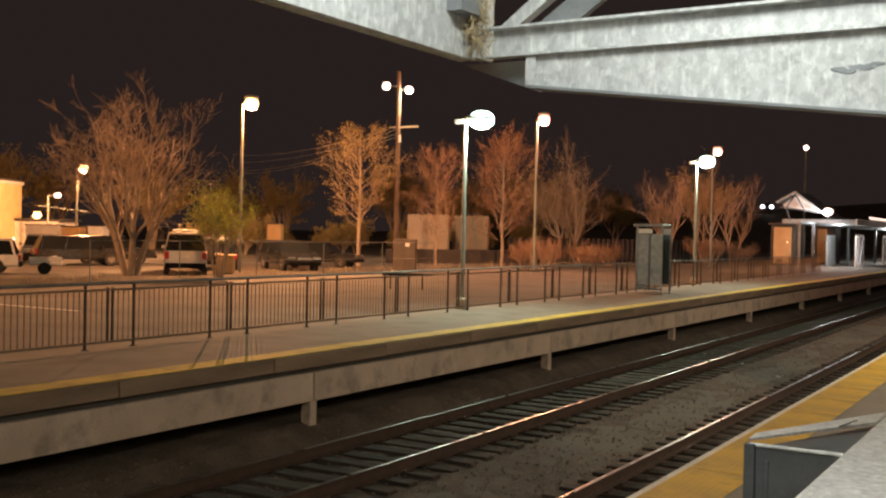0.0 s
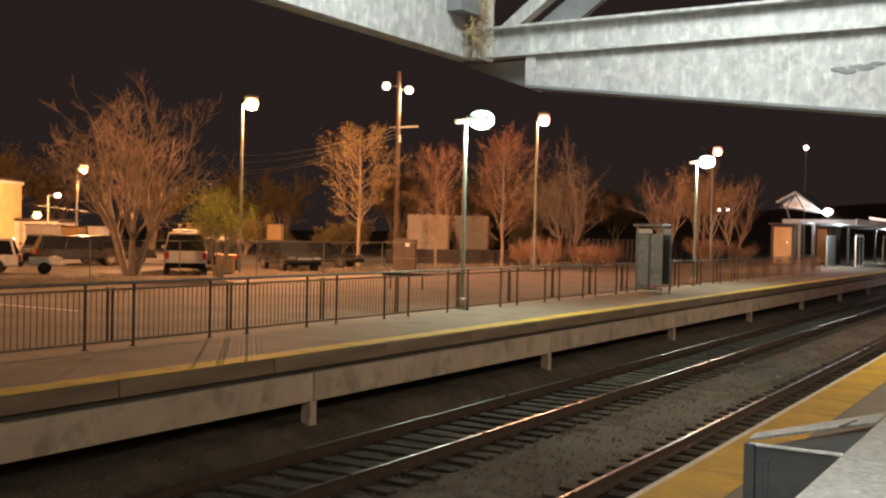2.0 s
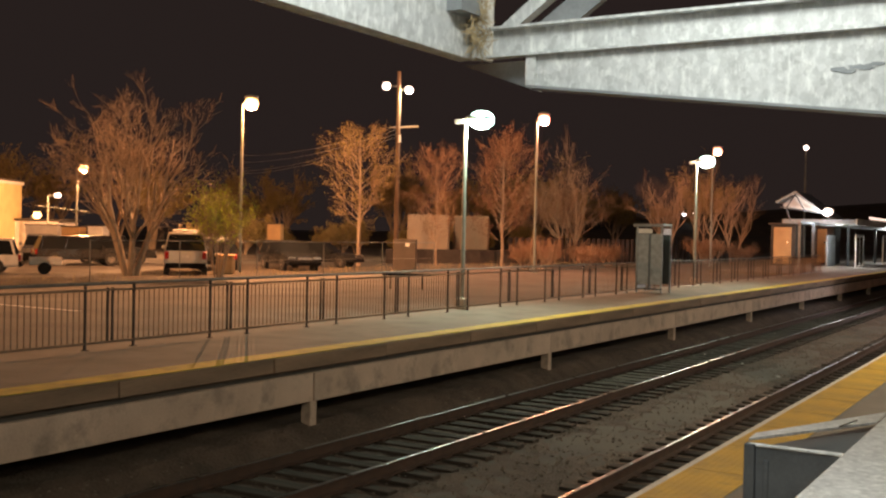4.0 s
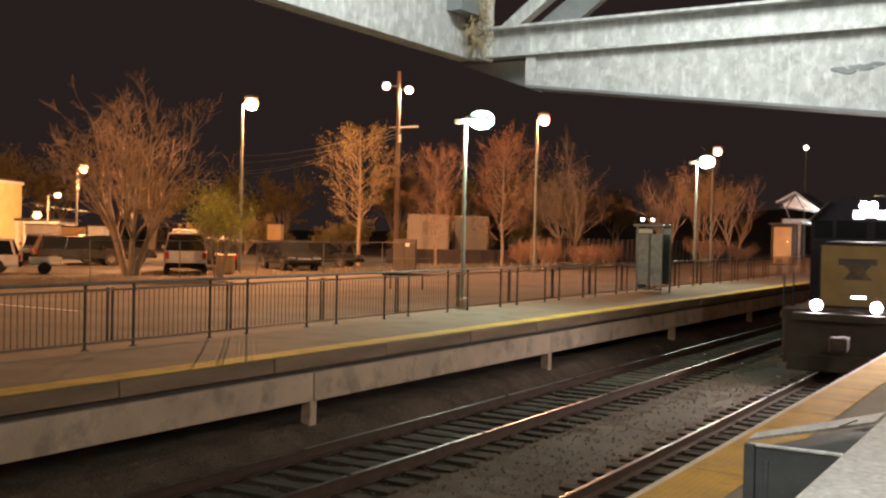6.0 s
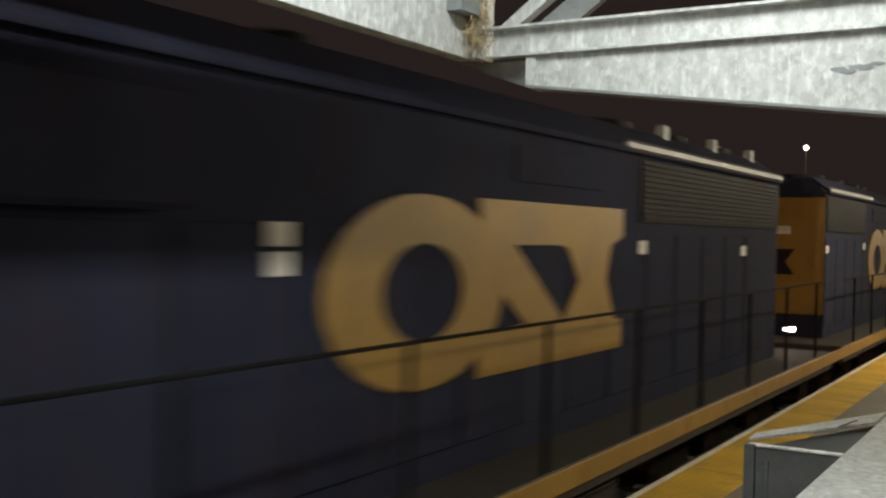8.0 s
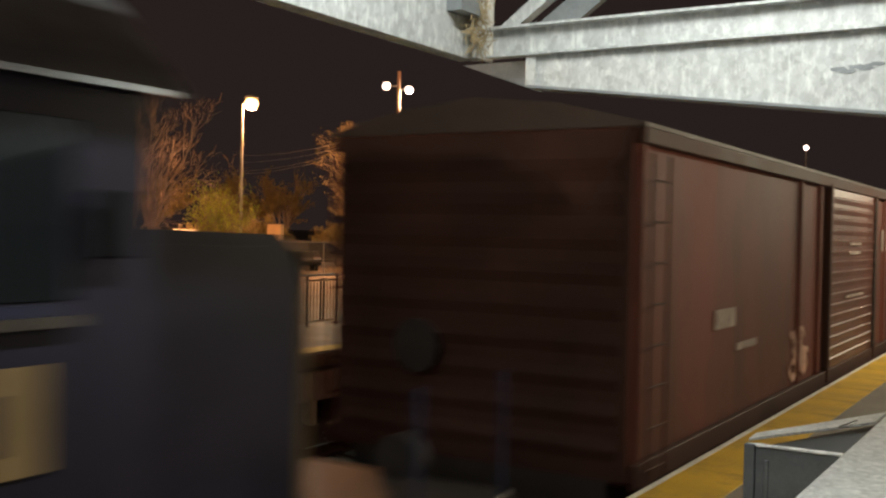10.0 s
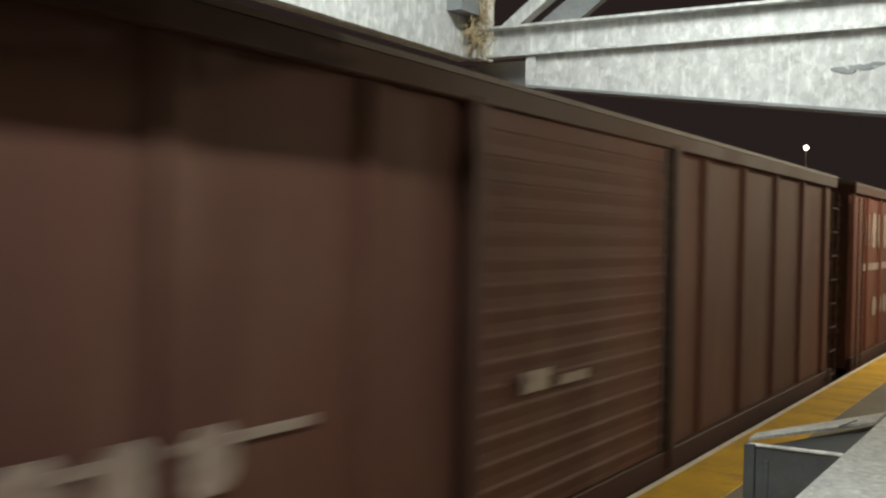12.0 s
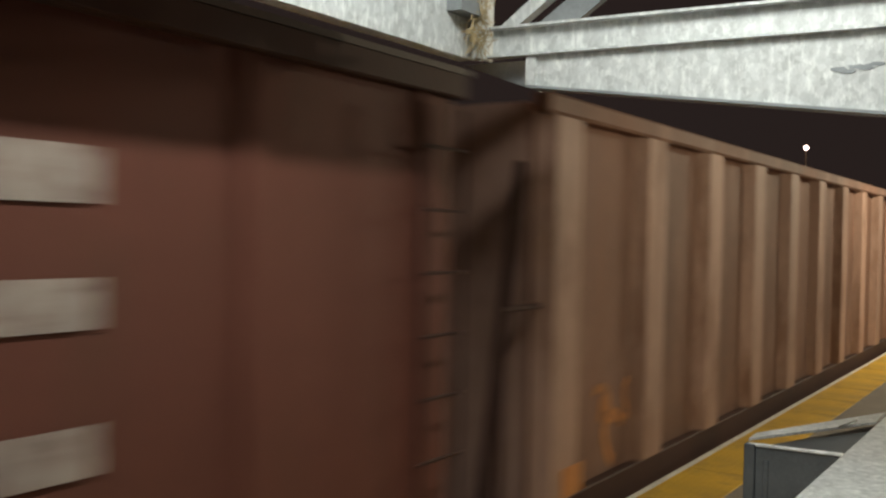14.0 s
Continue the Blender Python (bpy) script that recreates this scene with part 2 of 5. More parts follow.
    shelter_glass=glassy("scratched_glazing", (0.10, 0.11, 0.11), 0.25),
    lens_sodium=glowing("sodium_lens", (1.0, 0.42, 0.14), 11),
    lens_pink=glowing("pink_sodium_lens", (1.0, 0.28, 0.17), 9),
    lens_mercury=glowing("mercury_lens", (0.62, 1.0, 0.86), 9),
    lens_white=glowing("white_lens", (1.0, 0.72, 0.62), 6),
    tube=glowing("tube_light", TUBE, 12),
    head_lamp=glowing("train_head_lamp", (1.0, 0.86, 0.82), 850),
    dim_head_lamp=glowing("dimmed_head_lamp", (1.0, 0.86, 0.7), 200),
    number_board=glowing("lit_number_board", (1.0, 0.96, 0.96), 3),
    step_light=glowing("step_light", (1.0, 0.95, 0.9), 12),
    road_lamp=glowing("car_head_lamp", (0.95, 0.95, 1.0), 8),
    neon_strip=glowing("lit_canopy_edge", (1.0, 0.72, 0.6), 1.6),
)
# road dust dulls the paint of the train
for key, level in (("hood_grey", 0.03), ("black", 0.02), ("cab_blue", 0.15), ("oxide", 0.2), ("oxide_warm", 0.2), ("oxide_brown", 0.2), ("door_oxide", 0.32), ("oxide_dark", 0.2)):
    M[key].node_tree.nodes["Principled BSDF"].inputs["Specular IOR Level"].default_value = level


# ---- mesh helpers ----
def box(bm, x0, x1, y0, y1, z0, z1, bevel=0.0):
    """A box with chamfered edges."""
    m = Matrix.Translation(((x0 + x1) / 2, (y0 + y1) / 2, (z0 + z1) / 2)) @ Matrix.Diagonal((abs(x1 - x0), abs(y1 - y0), abs(z1 - z0), 1))
    vs = bmesh.ops.create_cube(bm, size=1, matrix=m)["verts"]
    if bevel:
        es = list({e for v in vs for e in v.link_edges})
        bmesh.ops.bevel(bm, geom=es, offset=bevel, segments=1, affect="EDGES")
    return vs


def tube(bm, a, b, r0, r1=None, seg=8, caps=True):
    a, b = Vector(a), Vector(b)
    r1 = r0 if r1 is None else r1
    d = b - a
    q = d.to_track_quat("Z", "Y").to_matrix().to_4x4()
    m = Matrix.Translation((a + b) / 2) @ q
    return bmesh.ops.create_cone(bm, cap_ends=caps, segments=seg, radius1=r0, radius2=r1, depth=d.length, matrix=m)["verts"]


def prism(bm, outline, axis, lo, hi):
    """An outline of (a, b) pairs pushed from lo to hi along axis 0, 1 or 2."""
    def at(a, b, c):
        return [(c, a, b), (a, c, b), (a, b, c)][axis]
    low = [bm.verts.new(at(a, b, lo)) for a, b in outline]
    high = [bm.verts.new(at(a, b, hi)) for a, b in outline]
    n = len(outline)
    faces = [bm.faces.new(low), bm.faces.new(high)]
    for i in range(n):
        faces.append(bm.faces.new((low[i], low[(i + 1) % n], high[(i + 1) % n], high[i])))
    bmesh.ops.recalc_face_normals(bm, faces=faces)
    return low + high


def ball(bm, place, rx, ry, rz, seg=10):
    return bmesh.ops.create_uvsphere(bm, u_segments=seg, v_segments=max(5, seg // 2), radius=1, matrix=Matrix.Translation(place) @ Matrix.Diagonal((rx, ry, rz, 1)))["verts"]


def mesh_of(name, bm, mat, smooth=False):
    bm.normal_update()
    me = bpy.data.meshes.new(name)
    bm.to_mesh(me)
    bm.free()
    me.materials.append(mat)
    if smooth:
        for p in me.polygons:
            p.use_smooth = True
    return me


def part(name, bm, mat, parent=None, label="", smooth=False):
    """Links a bmesh as one mesh object under a thing or a part."""
    ob = new(name, mesh_of(name, bm, mat, smooth))
    ob.parent = parent
    return tagged(ob, label)


def boxes(name, mat, parent, *dims, bevel=0.0, label=""):
    bm = bmesh.new()
    for d in dims:
        box(bm, *d, bevel=bevel)
    return part(name, bm, mat, parent, label)


def tubes(name, mat, parent, *rods, seg=8, label=""):
    bm = bmesh.new()
    for rod in rods:
        tube(bm, *rod, seg=seg)
    return part(name, bm, mat, parent, label, smooth=False)


def thing(name, m, label, category, group=""):
    ob = new(name)
    ob.matrix_basis = m
    return tagged(ob, label, category, group)


def setting(name, bm, mat, label="", category=""):
    return tagged(part(name, bm, mat), label, category, "", "structure")


# ---- ground, tracks, platforms ----
def build_ground():
    bm = bmesh.new()
    outline = [(-3000, LOT - 0.01), (-6, LOT - 0.01), (-6, -1.46), (13.95, -1.46), (13.95, LOT), (3000, LOT)]
    ys = [400, 20, -60, -140, -400, -4000]
    rows = [[bm.verts.new((x, y, z)) for x, z in outline] for y in ys]
    for a, b in zip(rows, rows[1:]):
        for i in range(len(outline) - 1):
            bm.faces.new((a[i], b[i], b[i + 1], a[i + 1]))
    bmesh.ops.recalc_face_normals(bm, faces=bm.faces)
    for f in bm.faces:
        if f.normal.z < -0.5:
            f.normal_flip()
    setting("ground", bm, M["asphalt"], "worn asphalt car park ground beside the tracks", "ground")
    # ballast bed with uneven top
    bm = bmesh.new()
    nx, ny = 60, 330
    grid = []
    for j in range(ny + 1):
        y = 8 - 108 * (j / ny) ** 1.25
        row = []
        for i in range(nx + 1):
            x = 2.3 + 10.8 * i / nx
            mid = min(abs(x - TRACK_NEAR), abs(x - TRACK_FAR))
            h = -1.44 - 0.04 * max(0, min(mid, 2) - 1.25) + 0.62 * min(0.5, max(0, x - TRACK_FAR - 1.30)) + 0.035 * noise.noise((x * 3, y * 3, 0)) + 0.03 * noise.noise((x * 0.7, y * 0.4, 5))
            row.append(bm.verts.new((x, y, h)))
        grid.append(row)
    for a, b in zip(grid, grid[1:]):
        for i in range(nx):
            bm.faces.new((a[i], b[i], b[i + 1], a[i + 1]))
    bmesh.ops.recalc_face_normals(bm, faces=bm.faces)
    bm.normal_update()
    if sum(f.normal.z for f in bm.faces) < 0:
        bmesh.ops.reverse_faces(bm, faces=bm.faces)
    tagged(part("ballast", bm, M["ballast"]), "dark brown track ballast between the platforms", "ballast", "", "stuff")
    # loose stones
    rnd = random.Random(4)
    vs, fs = [], []
    for k in range(13000):
        y = 4 - 60 * rnd.random() ** 1.6
        x = rnd.uniform(2.9, 10.6)
        r = rnd.uniform(0.013, 0.03)
        z = -1.44 + 0.62 * min(0.5, max(0, x - TRACK_FAR - 1.30)) + 0.02 * rnd.random()
        n = len(vs)
        for sx, sy, sz in ((1, 0, 0), (-1, 0, 0), (0, 1, 0), (0, -1, 0), (0, 0, 1), (0, 0, -1)):
            j = rnd.uniform(0.6, 1.3)
            vs.append((x + sx * r * j + rnd.uniform(-r, r) * 0.3, y + sy * r * j, z + sz * r * 0.8 * j))
        for a, b, c in ((0, 2, 4), (2, 1, 4), (1, 3, 4), (3, 0, 4), (2, 0, 5), (1, 2, 5), (3, 1, 5), (0, 3, 5)):
            fs.append((n + a, n + b, n + c))
    me = bpy.data.meshes.new("stones")
    me.from_pydata(vs, [], fs)
    me.materials.append(M["stone"])
    tagged(new("stones", me), "loose broken stones on the track bed", "stones", "", "stuff")


def build_track(name, xc):
    t = thing(name, pose(xc, 0, RAIL), "worn railway track with bright rail heads on dark sleepers", "railway track", "railway tracks")
    tagged(t, kind="structure")
    for s in (-1, 1):
        bm = bmesh.new()
        x = s * 0.7525
        prof = [(-0.075, -0.172), (0.075, -0.172), (0.07, -0.158), (0.011, -0.14), (0.011, -0.045), (0.036, -0.032), (0.036, -0.006), (-0.036, -0.006), (-0.036, -0.032), (-0.011, -0.045), (-0.011, -0.14), (-0.07, -0.158)]
        prism(bm, [(x + a, b) for a, b in prof], 1, -400, 30)
        rail = part("rail", bm, M["rail"], t)
        bm = bmesh.new()
        prism(bm, [(x - 0.034, -0.005), (x + 0.034, -0.005), (x + 0.030, -0.001), (x + 0.016, 0.001), (x - 0.016, 0.001), (x - 0.030, -0.001)], 1, -400, 30)
        part("rail_head", bm, M["rail_head"], rail, "polished steel running surface")
    return t


def lay_sleepers(t, seed, first, count):
    rnd = random.Random(seed)
    bm = bmesh.new()
    box(bm, -1.3, 1.3, -0.115, 0.115, -0.33, -0.175, bevel=0.012)
    me = mesh_of("sleeper", bm, M["sleeper"])
    for k in range(count):
        ob = new("sleeper", me)
        ob.parent = t
        ob.matrix_basis = pose(rnd.uniform(-0.03, 0.03), first - 0.53 * k, rnd.uniform(-0.012, 0.006), 0, 0, rnd.uniform(-1.2, 1.2))
    bm = bmesh.new()
    for k in range(count + 220):
        for s in (-0.7525, 0.7525):
            box(bm, s - 0.13, s + 0.13, first - 0.53 * k - 0.09, first - 0.53 * k + 0.09, -0.175, -0.158)
        if k >= count:
            box(bm, -1.3, 1.3, first - 0.53 * k - 0.115, first - 0.53 * k + 0.115, -0.33, -0.175)
    tagged(part("tie_plates", bm, M["rail"], t), kind="stuff")


def build_platforms():
    # near platform
    bm = bmesh.new()
    box(bm, -5.9, EDGE_NEAR - 0.06, -260, 20, -0.22, 0)
    setting("platform_near", bm, M["deck"], "grey concrete station platform with a yellow edge", "platform")
    bm = bmesh.new()
    box(bm, EDGE_NEAR - 0.06, EDGE_NEAR, -260, 20, -0.22, 0.006, bevel=0.004)
    setting("platform_nosing_near", bm, M["white_line"], "pale worn platform nosing", "platform edge")
    bm = bmesh.new()
    box(bm, -5.9, EDGE_NEAR - 0.35, -260, 20, -1.6, -0.22)
    setting("platform_wall_near", bm, M["concrete"], "concrete wall under the platform", "wall")
    # far platform
    bm = bmesh.new()
    box(bm, EDGE_FAR + 0.02, 13.94, -64, 14, -0.14, 0)
    box(bm, EDGE_FAR + 0.02, 19.5, -330, -64, -0.14, 0)
    setting("platform_far", bm, M["deck"], "weathered concrete platform across the tracks", "platform")
    # dark strip set in the recess, standing for the shadow line below the boards
    bm = bmesh.new()
    box(bm, EDGE_FAR + 0.10, EDGE_FAR + 0.2, -330, 14, -0.36, -0.142)
    setting("platform_ledger", bm, M["roofing"], "dark strip for the shade under the platform edge", "platform edge")
    bm = bmesh.new()
    box(bm, EDGE_FAR, EDGE_FAR + 0.45, -330, 14, 0.0, 0.009)
    setting("tactile_strip_far", bm, M["tactile_old"], "worn yellow warning strip along the platform", "warning strip")
    bm = bmesh.new()
    box(bm, 13.0, 13.94, -330, 14, -1.6, -0.142)
    setting("platform_wall_far", bm, M["earth"], "dark earth bank under the platform", "wall")


def lay_fascia():
    """Concrete edge beams on square posts, nine metres apart."""
    rnd = random.Random(2)
    beam_bm = bmesh.new()
    box(beam_bm, 0, 0.2, -4.475, 4.475, -0.80, -0.33, bevel=0.012)
    beam = mesh_of("beam", beam_bm, M["concrete"])
    post_bm = bmesh.new()
    box(post_bm, 0.01, 0.2, -0.09, 0.09, -1.5, -0.795, bevel=0.012)
    post = mesh_of("post", post_bm, M["concrete"])
    fas = thing("platform_fascia", pose(EDGE_FAR + 0.02, 0, 0), "pale concrete platform edge beams on short square posts", "platform beam")
    tagged(fas, kind="structure")
    for k in range(-1, 30):
        y = -13.45 - 8.97 * k
        for name, me, dy in (("post", post, 0), ("beam", beam, -4.485)):
            ob = new(name, me)
            ob.parent = fas
            ob.matrix_basis = pose(rnd.uniform(-0.006, 0.006), y + dy, 0)


def lay_edge_boards():
    """Worn timber boards along the edge of the far platform."""
    rnd = random.Random(9)
    bm = bmesh.new()
    box(bm, -0.03, 0.098, -3.04, 0, -0.235, -0.012, bevel=0.014)
    me = mesh_of("board", bm, M["edge_board"])
    edge = thing("platform_edge_far", pose(EDGE_FAR, 0, 0), "brown stained timber edge boards of the platform", "platform edge")
    tagged(edge, kind="structure")
    for k in range(60):
        ob = new("board", me)
        ob.parent = edge
        ob.matrix_basis = pose(rnd.uniform(-0.008, 0.008), 12 - 3.05 * k, rnd.uniform(-0.006, 0.006), 0, rnd.uniform(-1.5, 1.5), 0)


def lay_tactile():
    """Yellow warning tiles of the near platform, with raised domes along the edge."""
    rnd = random.Random(8)
    bm = bmesh.new()
    box(bm, 0, 0.552, -0.606, 0.606, -0.002, 0.008, bevel=0.003)
    for i in range(9):
        for j in range(20):
            x, y = 0.035 + i * 0.06, -0.57 + j * 0.06
            tube(bm, (x, y, 0.007), (x, y, 0.0095), 0.015, 0.009, seg=5)
    me = mesh_of("tile", bm, M["tactile"])
    strip = thing("tactile_strip_near", pose(EDGE_NEAR - 0.615, 0, 0), "bright yellow tactile warning tiles along the platform edge", "warning strip")
    tagged(strip, kind="structure")
    for k in range(80):
        ob = new("tile", me)
        ob.parent = strip
        ob.matrix_basis = pose(0, 4 - 1.22 * k, rnd.uniform(0, 0.002), 0, 0, rnd.uniform(-0.1, 0.1))


def build_fence():
    f = thing("platform_fence", pose(13.45, 0, 0), "dark painted steel picket fence along the far platform", "fence")
    bays = []
    s = 5.6
    while s < 66:
        bays += [(s, s + 1.0, True), (s + 1.0, s + 2.8, False)]
        s += 2.8
    bm = bmesh.new()
    box(bm, -0.020, 0.020, -0.020, 0.020, 0, 1.05, bevel=0.005)
    box(bm, -0.045, 0.045, -0.045, 0.045, 0, 0.012, bevel=0.004)
    post = mesh_of("post", bm, M["fence"])
    bm = bmesh.new()
    for d in (-0.05, 0.05):
        box(bm, -0.015, 0.015, d - 0.018, d + 0.018, 0.09, 1.0)
    slim = mesh_of("slim_post", bm, M["fence"])
    bm = bmesh.new()
    box(bm, -0.006, 0.006, -0.006, 0.006, 0.1, 0.96)
    picket = mesh_of("picket", bm, M["picket"])
    rails = {}
    far = bmesh.new()
    for a, b, double in bays:
        n = round((b - a) / 0.115)
        if double not in rails:
            bm = bmesh.new()
            box(bm, -0.016, 0.016, -(b - a), 0, 0, 0.035, bevel=0.003)
            rails[double] = mesh_of("cross_rail", bm, M["picket"])
        for name, me, z in (("post", post, 0), ("cross_rail", rails[double], 0.09), ("cross_rail", rails[double], 0.94)):
            ob = new(name, me)
            ob.parent = f
            ob.location = (0, -a, z)
        for i in range(1, n):
            y = -a - (b - a) * i / n
            if a > 38:
                box(far, -0.006, 0.006, y - 0.006, y + 0.006, 0.1, 0.96)
                continue
            ob = new("picket", picket)
            ob.parent = f
            ob.location = (0, y, 0)
        if double:
            ob = new("slim_post", slim)
            ob.parent = f
            ob.location = (0, -(a + b) / 2, 0)
    tagged(part("pickets", far, M["picket"], f), kind="stuff")
    for k in range(20):
        a, b = 5.6 + 3.05 * k, 5.6 + 3.05 * (k + 1) - 0.01
        tubes("top_rail", M["fence_top"], f, ((0, -a, 1.065), (0, -b, 1.065), 0.024), seg=8, label="scuffed grey top rail")


# ---- the near canopy overhead ----
def build_canopy():
    c = thing("platform_canopy", pose(0, 0, 0), "galvanised steel platform canopy with a tapered end frame", "canopy")
    y0, y1 = 9.0, -4.36
    # edge channel along the platform
    bm = bmesh.new()
    box(bm, 2.50, 2.53, y1, y0, 2.83, 3.28, bevel=0.003)
    box(bm, 2.53, 2.58, y1, y0, 2.83, 2.845)
    box(bm, 2.53, 2.58, y1, y0, 3.265, 3.28)
    part("edge_beam", bm, M["zinc"], c, "galvanised channel beam with pale drips")
    bm = bmesh.new()
    box(bm, 2.585, 2.62, y1 - 0.1, y0, 2.87, 3.2, bevel=0.01)
    part("gutter", bm, M["zinc_dull"], c, "dull dark gutter box")
    # end frame: level channel with a haunch plate below
    bm = bmesh.new()
    box(bm, -1.2, 2.44, -4.46, -4.44, 2.845, 2.99)
    part("top_channel", bm, M["zinc"], c)
    boxes("channel_flange", M["zinc"], c, (-1.2, 2.46, -4.438, -4.385, 2.978, 2.99))
    boxes("channel_flange", M["zinc"], c, (-1.2, 2.46, -4.438, -4.385, 2.843, 2.853))
    bm = bmesh.new()
    prism(bm, [(2.235, 2.842), (2.235, 2.705), (0.65, 2.512), (-1.2, 2.28), (-1.2, 2.842)], 1, -4.452, -4.425)
    part("haunch_plate", bm, M["zinc"], c)
    bm = bmesh.new()
    prism(bm, [(2.235, 2.705), (0.65, 2.512), (-1.2, 2.28), (-1.2, 2.268), (0.65, 2.50), (2.235, 2.693)], 1, -4.54, -4.40)
    part("haunch_flange", bm, M["zinc_dull"], c)
    rnd = random.Random(6)
    bm = bmesh.new()
    for k in range(5):
        y = -4.423
        cx, cz = 0.70 + 0.035 * k, 2.70 - 0.004 * k + rnd.uniform(-0.008, 0.008)
        prism(bm, [(cx + 0.035 * math.cos(t) * rnd.uniform(0.7, 1.2), cz + 0.010 * math.sin(t) * rnd.uniform(0.6, 1.3)) for t in [math.tau * i / 9 for i in range(9)]], 1, y - 0.003, y + 0.001 + 0.0004 * k)
    part("scuff_mark", bm, M["zinc_dull"], c, "grey scuff")
    bm = bmesh.new()
    box(bm, 2.19, 2.245, -4.425, -4.405, 2.70, 2.842, bevel=0.003)
    part("stiffener", bm, M["zinc"], c)
    bm = bmesh.new()
    prism(bm, [(2.66, 2.842), (2.235, 2.69), (2.235, 2.842)], 1, -4.56, -4.53)
    part("gusset", bm, M["zinc_dull"], c)
    boxes("end_angle", M["zinc"], c, (2.455, 2.475, -4.47, -4.30, 2.835, 3.3), (2.475, 2.53, -4.40, -4.36, 2.835, 3.3))
    bm = bmesh.new()
    prism(bm, [(2.40, 3.0), (2.30, 3.0), (1.70, 3.42), (1.70, 3.52)], 1, -4.50, -4.44)
    part("brace", bm, M["zinc"], c)
    bm = bmesh.new()
    prism(bm, [(2.26, 3.0), (2.05, 3.0), (1.62, 3.30), (1.62, 3.44)], 1, -4.56, -4.52)
    part("brace", bm, M["zinc_dull"], c)
    boxes("bracket", M["zinc_dull"], c, (2.42, 2.50, -4.28, -4.10, 3.02, 3.3))
    # roof slopes
    for s in (1, -1):
        bm = bmesh.new()
        prism(bm, [(s * 2.88, 3.22), (0, 4.72), (0, 4.78), (s * 2.90, 3.28)], 1, y1 - 0.15, y0)
        part("roof_slope", bm, M["zinc_dull"], c)
    for y in (-4.45, -1.0, 2.6, 6.2):
        bm = bmesh.new()
        prism(bm, [(2.6, 3.22), (0, 4.56), (-2.6, 3.22), (-2.6, 3.12), (0, 4.44), (2.6, 3.12)], 1, y - 0.04, y + 0.04)
        part("rafter", bm, M["zinc"], c)
    for y in (-4.45, 2.6):
        tubes("column", M["zinc"], c, ((-1.1, y, 0), (-1.1, y, 4.0), 0.11), seg=16)
    for x, y, z in CANOPY_LAMPS:
        lamp = thing("canopy_light", pose(x, y, z), "white tube light fitting under the canopy", "ceiling light", "canopy lights")
        boxes("housing", M["trim_white"], lamp, (-0.11, 0.11, -0.7, 0.7, 0, 0.06), bevel=0.01)
        tubes("diffuser", M["tube"], lamp, ((0, -0.62, 0.0), (0, 0.62, 0.0), 0.03), seg=10, label="glowing tube")
    # nest of straw at the joint
    rnd = random.Random(3)
    bm = bmesh.new()
    for k in range(260):
        p = Vector((2.445 + rnd.gauss(0, 0.022), -4.29 + rnd.gauss(0, 0.03), 2.87 + 0.27 * rnd.random()))
        d = Vector((rnd.uniform(-1, 1), rnd.uniform(-1, 1), rnd.uniform(-1.6, 0.9))).normalized() * rnd.uniform(0.03, 0.09)
        tube(bm, p, p + d, 0.0028, 0.0014, seg=3, caps=False)
    tagged(part("straw_nest", bm, M["straw"]), "ragged straw nest stuffed into the beam joint", "nest")


def build_guard():
    """Waist-high parapet with a pale cap and a corner frame bolted to it."""
    g = thing("guard_parapet", pose(0, 0, 0), "pale galvanised guard parapet with a flat cap", "parapet")
    bm = bmesh.new()
    box(bm, 0.40, 0.855, -6.6, 1.5, 1.03, 1.07, bevel=0.012)
    part("cap", bm, M["zinc"], g)
    boxes("panel", M["zinc_dull"], g, (0.44, 0.82, -6.5, 1.5, 0.0, 1.03))
    f = thing("corner_frame", pose(0, 0, 0), "grey steel corner frame with a flat top bar", "steel frame")
    boxes("post", M["steel_dark"], f, (1.235, 1.285, -4.865, -4.815, 0, 1.06), (1.175, 1.20, -4.86, -4.83, 0, 0.99), bevel=0.004)
    boxes("cross_bar", M["zinc"], f, (0.857, 1.27, -4.855, -4.825, 1.048, 1.062), bevel=0.004)
    bm = bmesh.new()
    prism(bm, [(1.285, -5.02), (0.857, -6.08), (0.857, -5.70), (1.275, -4.86)], 2, 1.064, 1.076)
    part("top_bar", bm, M["zinc"], f, "pale flat top bar")
    boxes("infill_panel", M["steel_dark"], f, (0.858, 1.235, -4.845, -4.835, 0.03, 1.045))
    bm = bmesh.new()
    prism(bm, [(1.26, -4.86), (0.86, -4.86), (0.86, -5.9)], 2, 1.02, 1.032)
    part("tray", bm, M["steel_dark"], f)
    tubes("handle", M["chrome"], f, ((0.98, -5.42, 1.078), (0.93, -5.62, 1.086), 0.006), seg=6)


# ---- the train (each vehicle's own space: x across, -y towards its tail, z above the rail) ----
def wheel_truck(parent, y, base, r=0.5, axles=2):
    tr = boxes("truck", M["underframe"], parent, (-1.15, -0.98, y - base / 2 - 0.55, y + base / 2 + 0.55, 0.42, 0.78), (0.98, 1.15, y - base / 2 - 0.55, y + base / 2 + 0.55, 0.42, 0.78),
               (-0.98, 0.98, y - 0.25, y + 0.25, 0.45, 0.8), bevel=0.03)
    for k in range(axles):
        wy = y - base / 2 + base * k / (axles - 1)
        tubes("wheelset", M["underframe"], tr, ((-0.82, wy, r), (-0.69, wy, r), r), ((0.69, wy, r), (0.82, wy, r), r), ((-0.7, wy, r), (0.7, wy, r), 0.08), seg=20)


def coupler(parent, y, s):
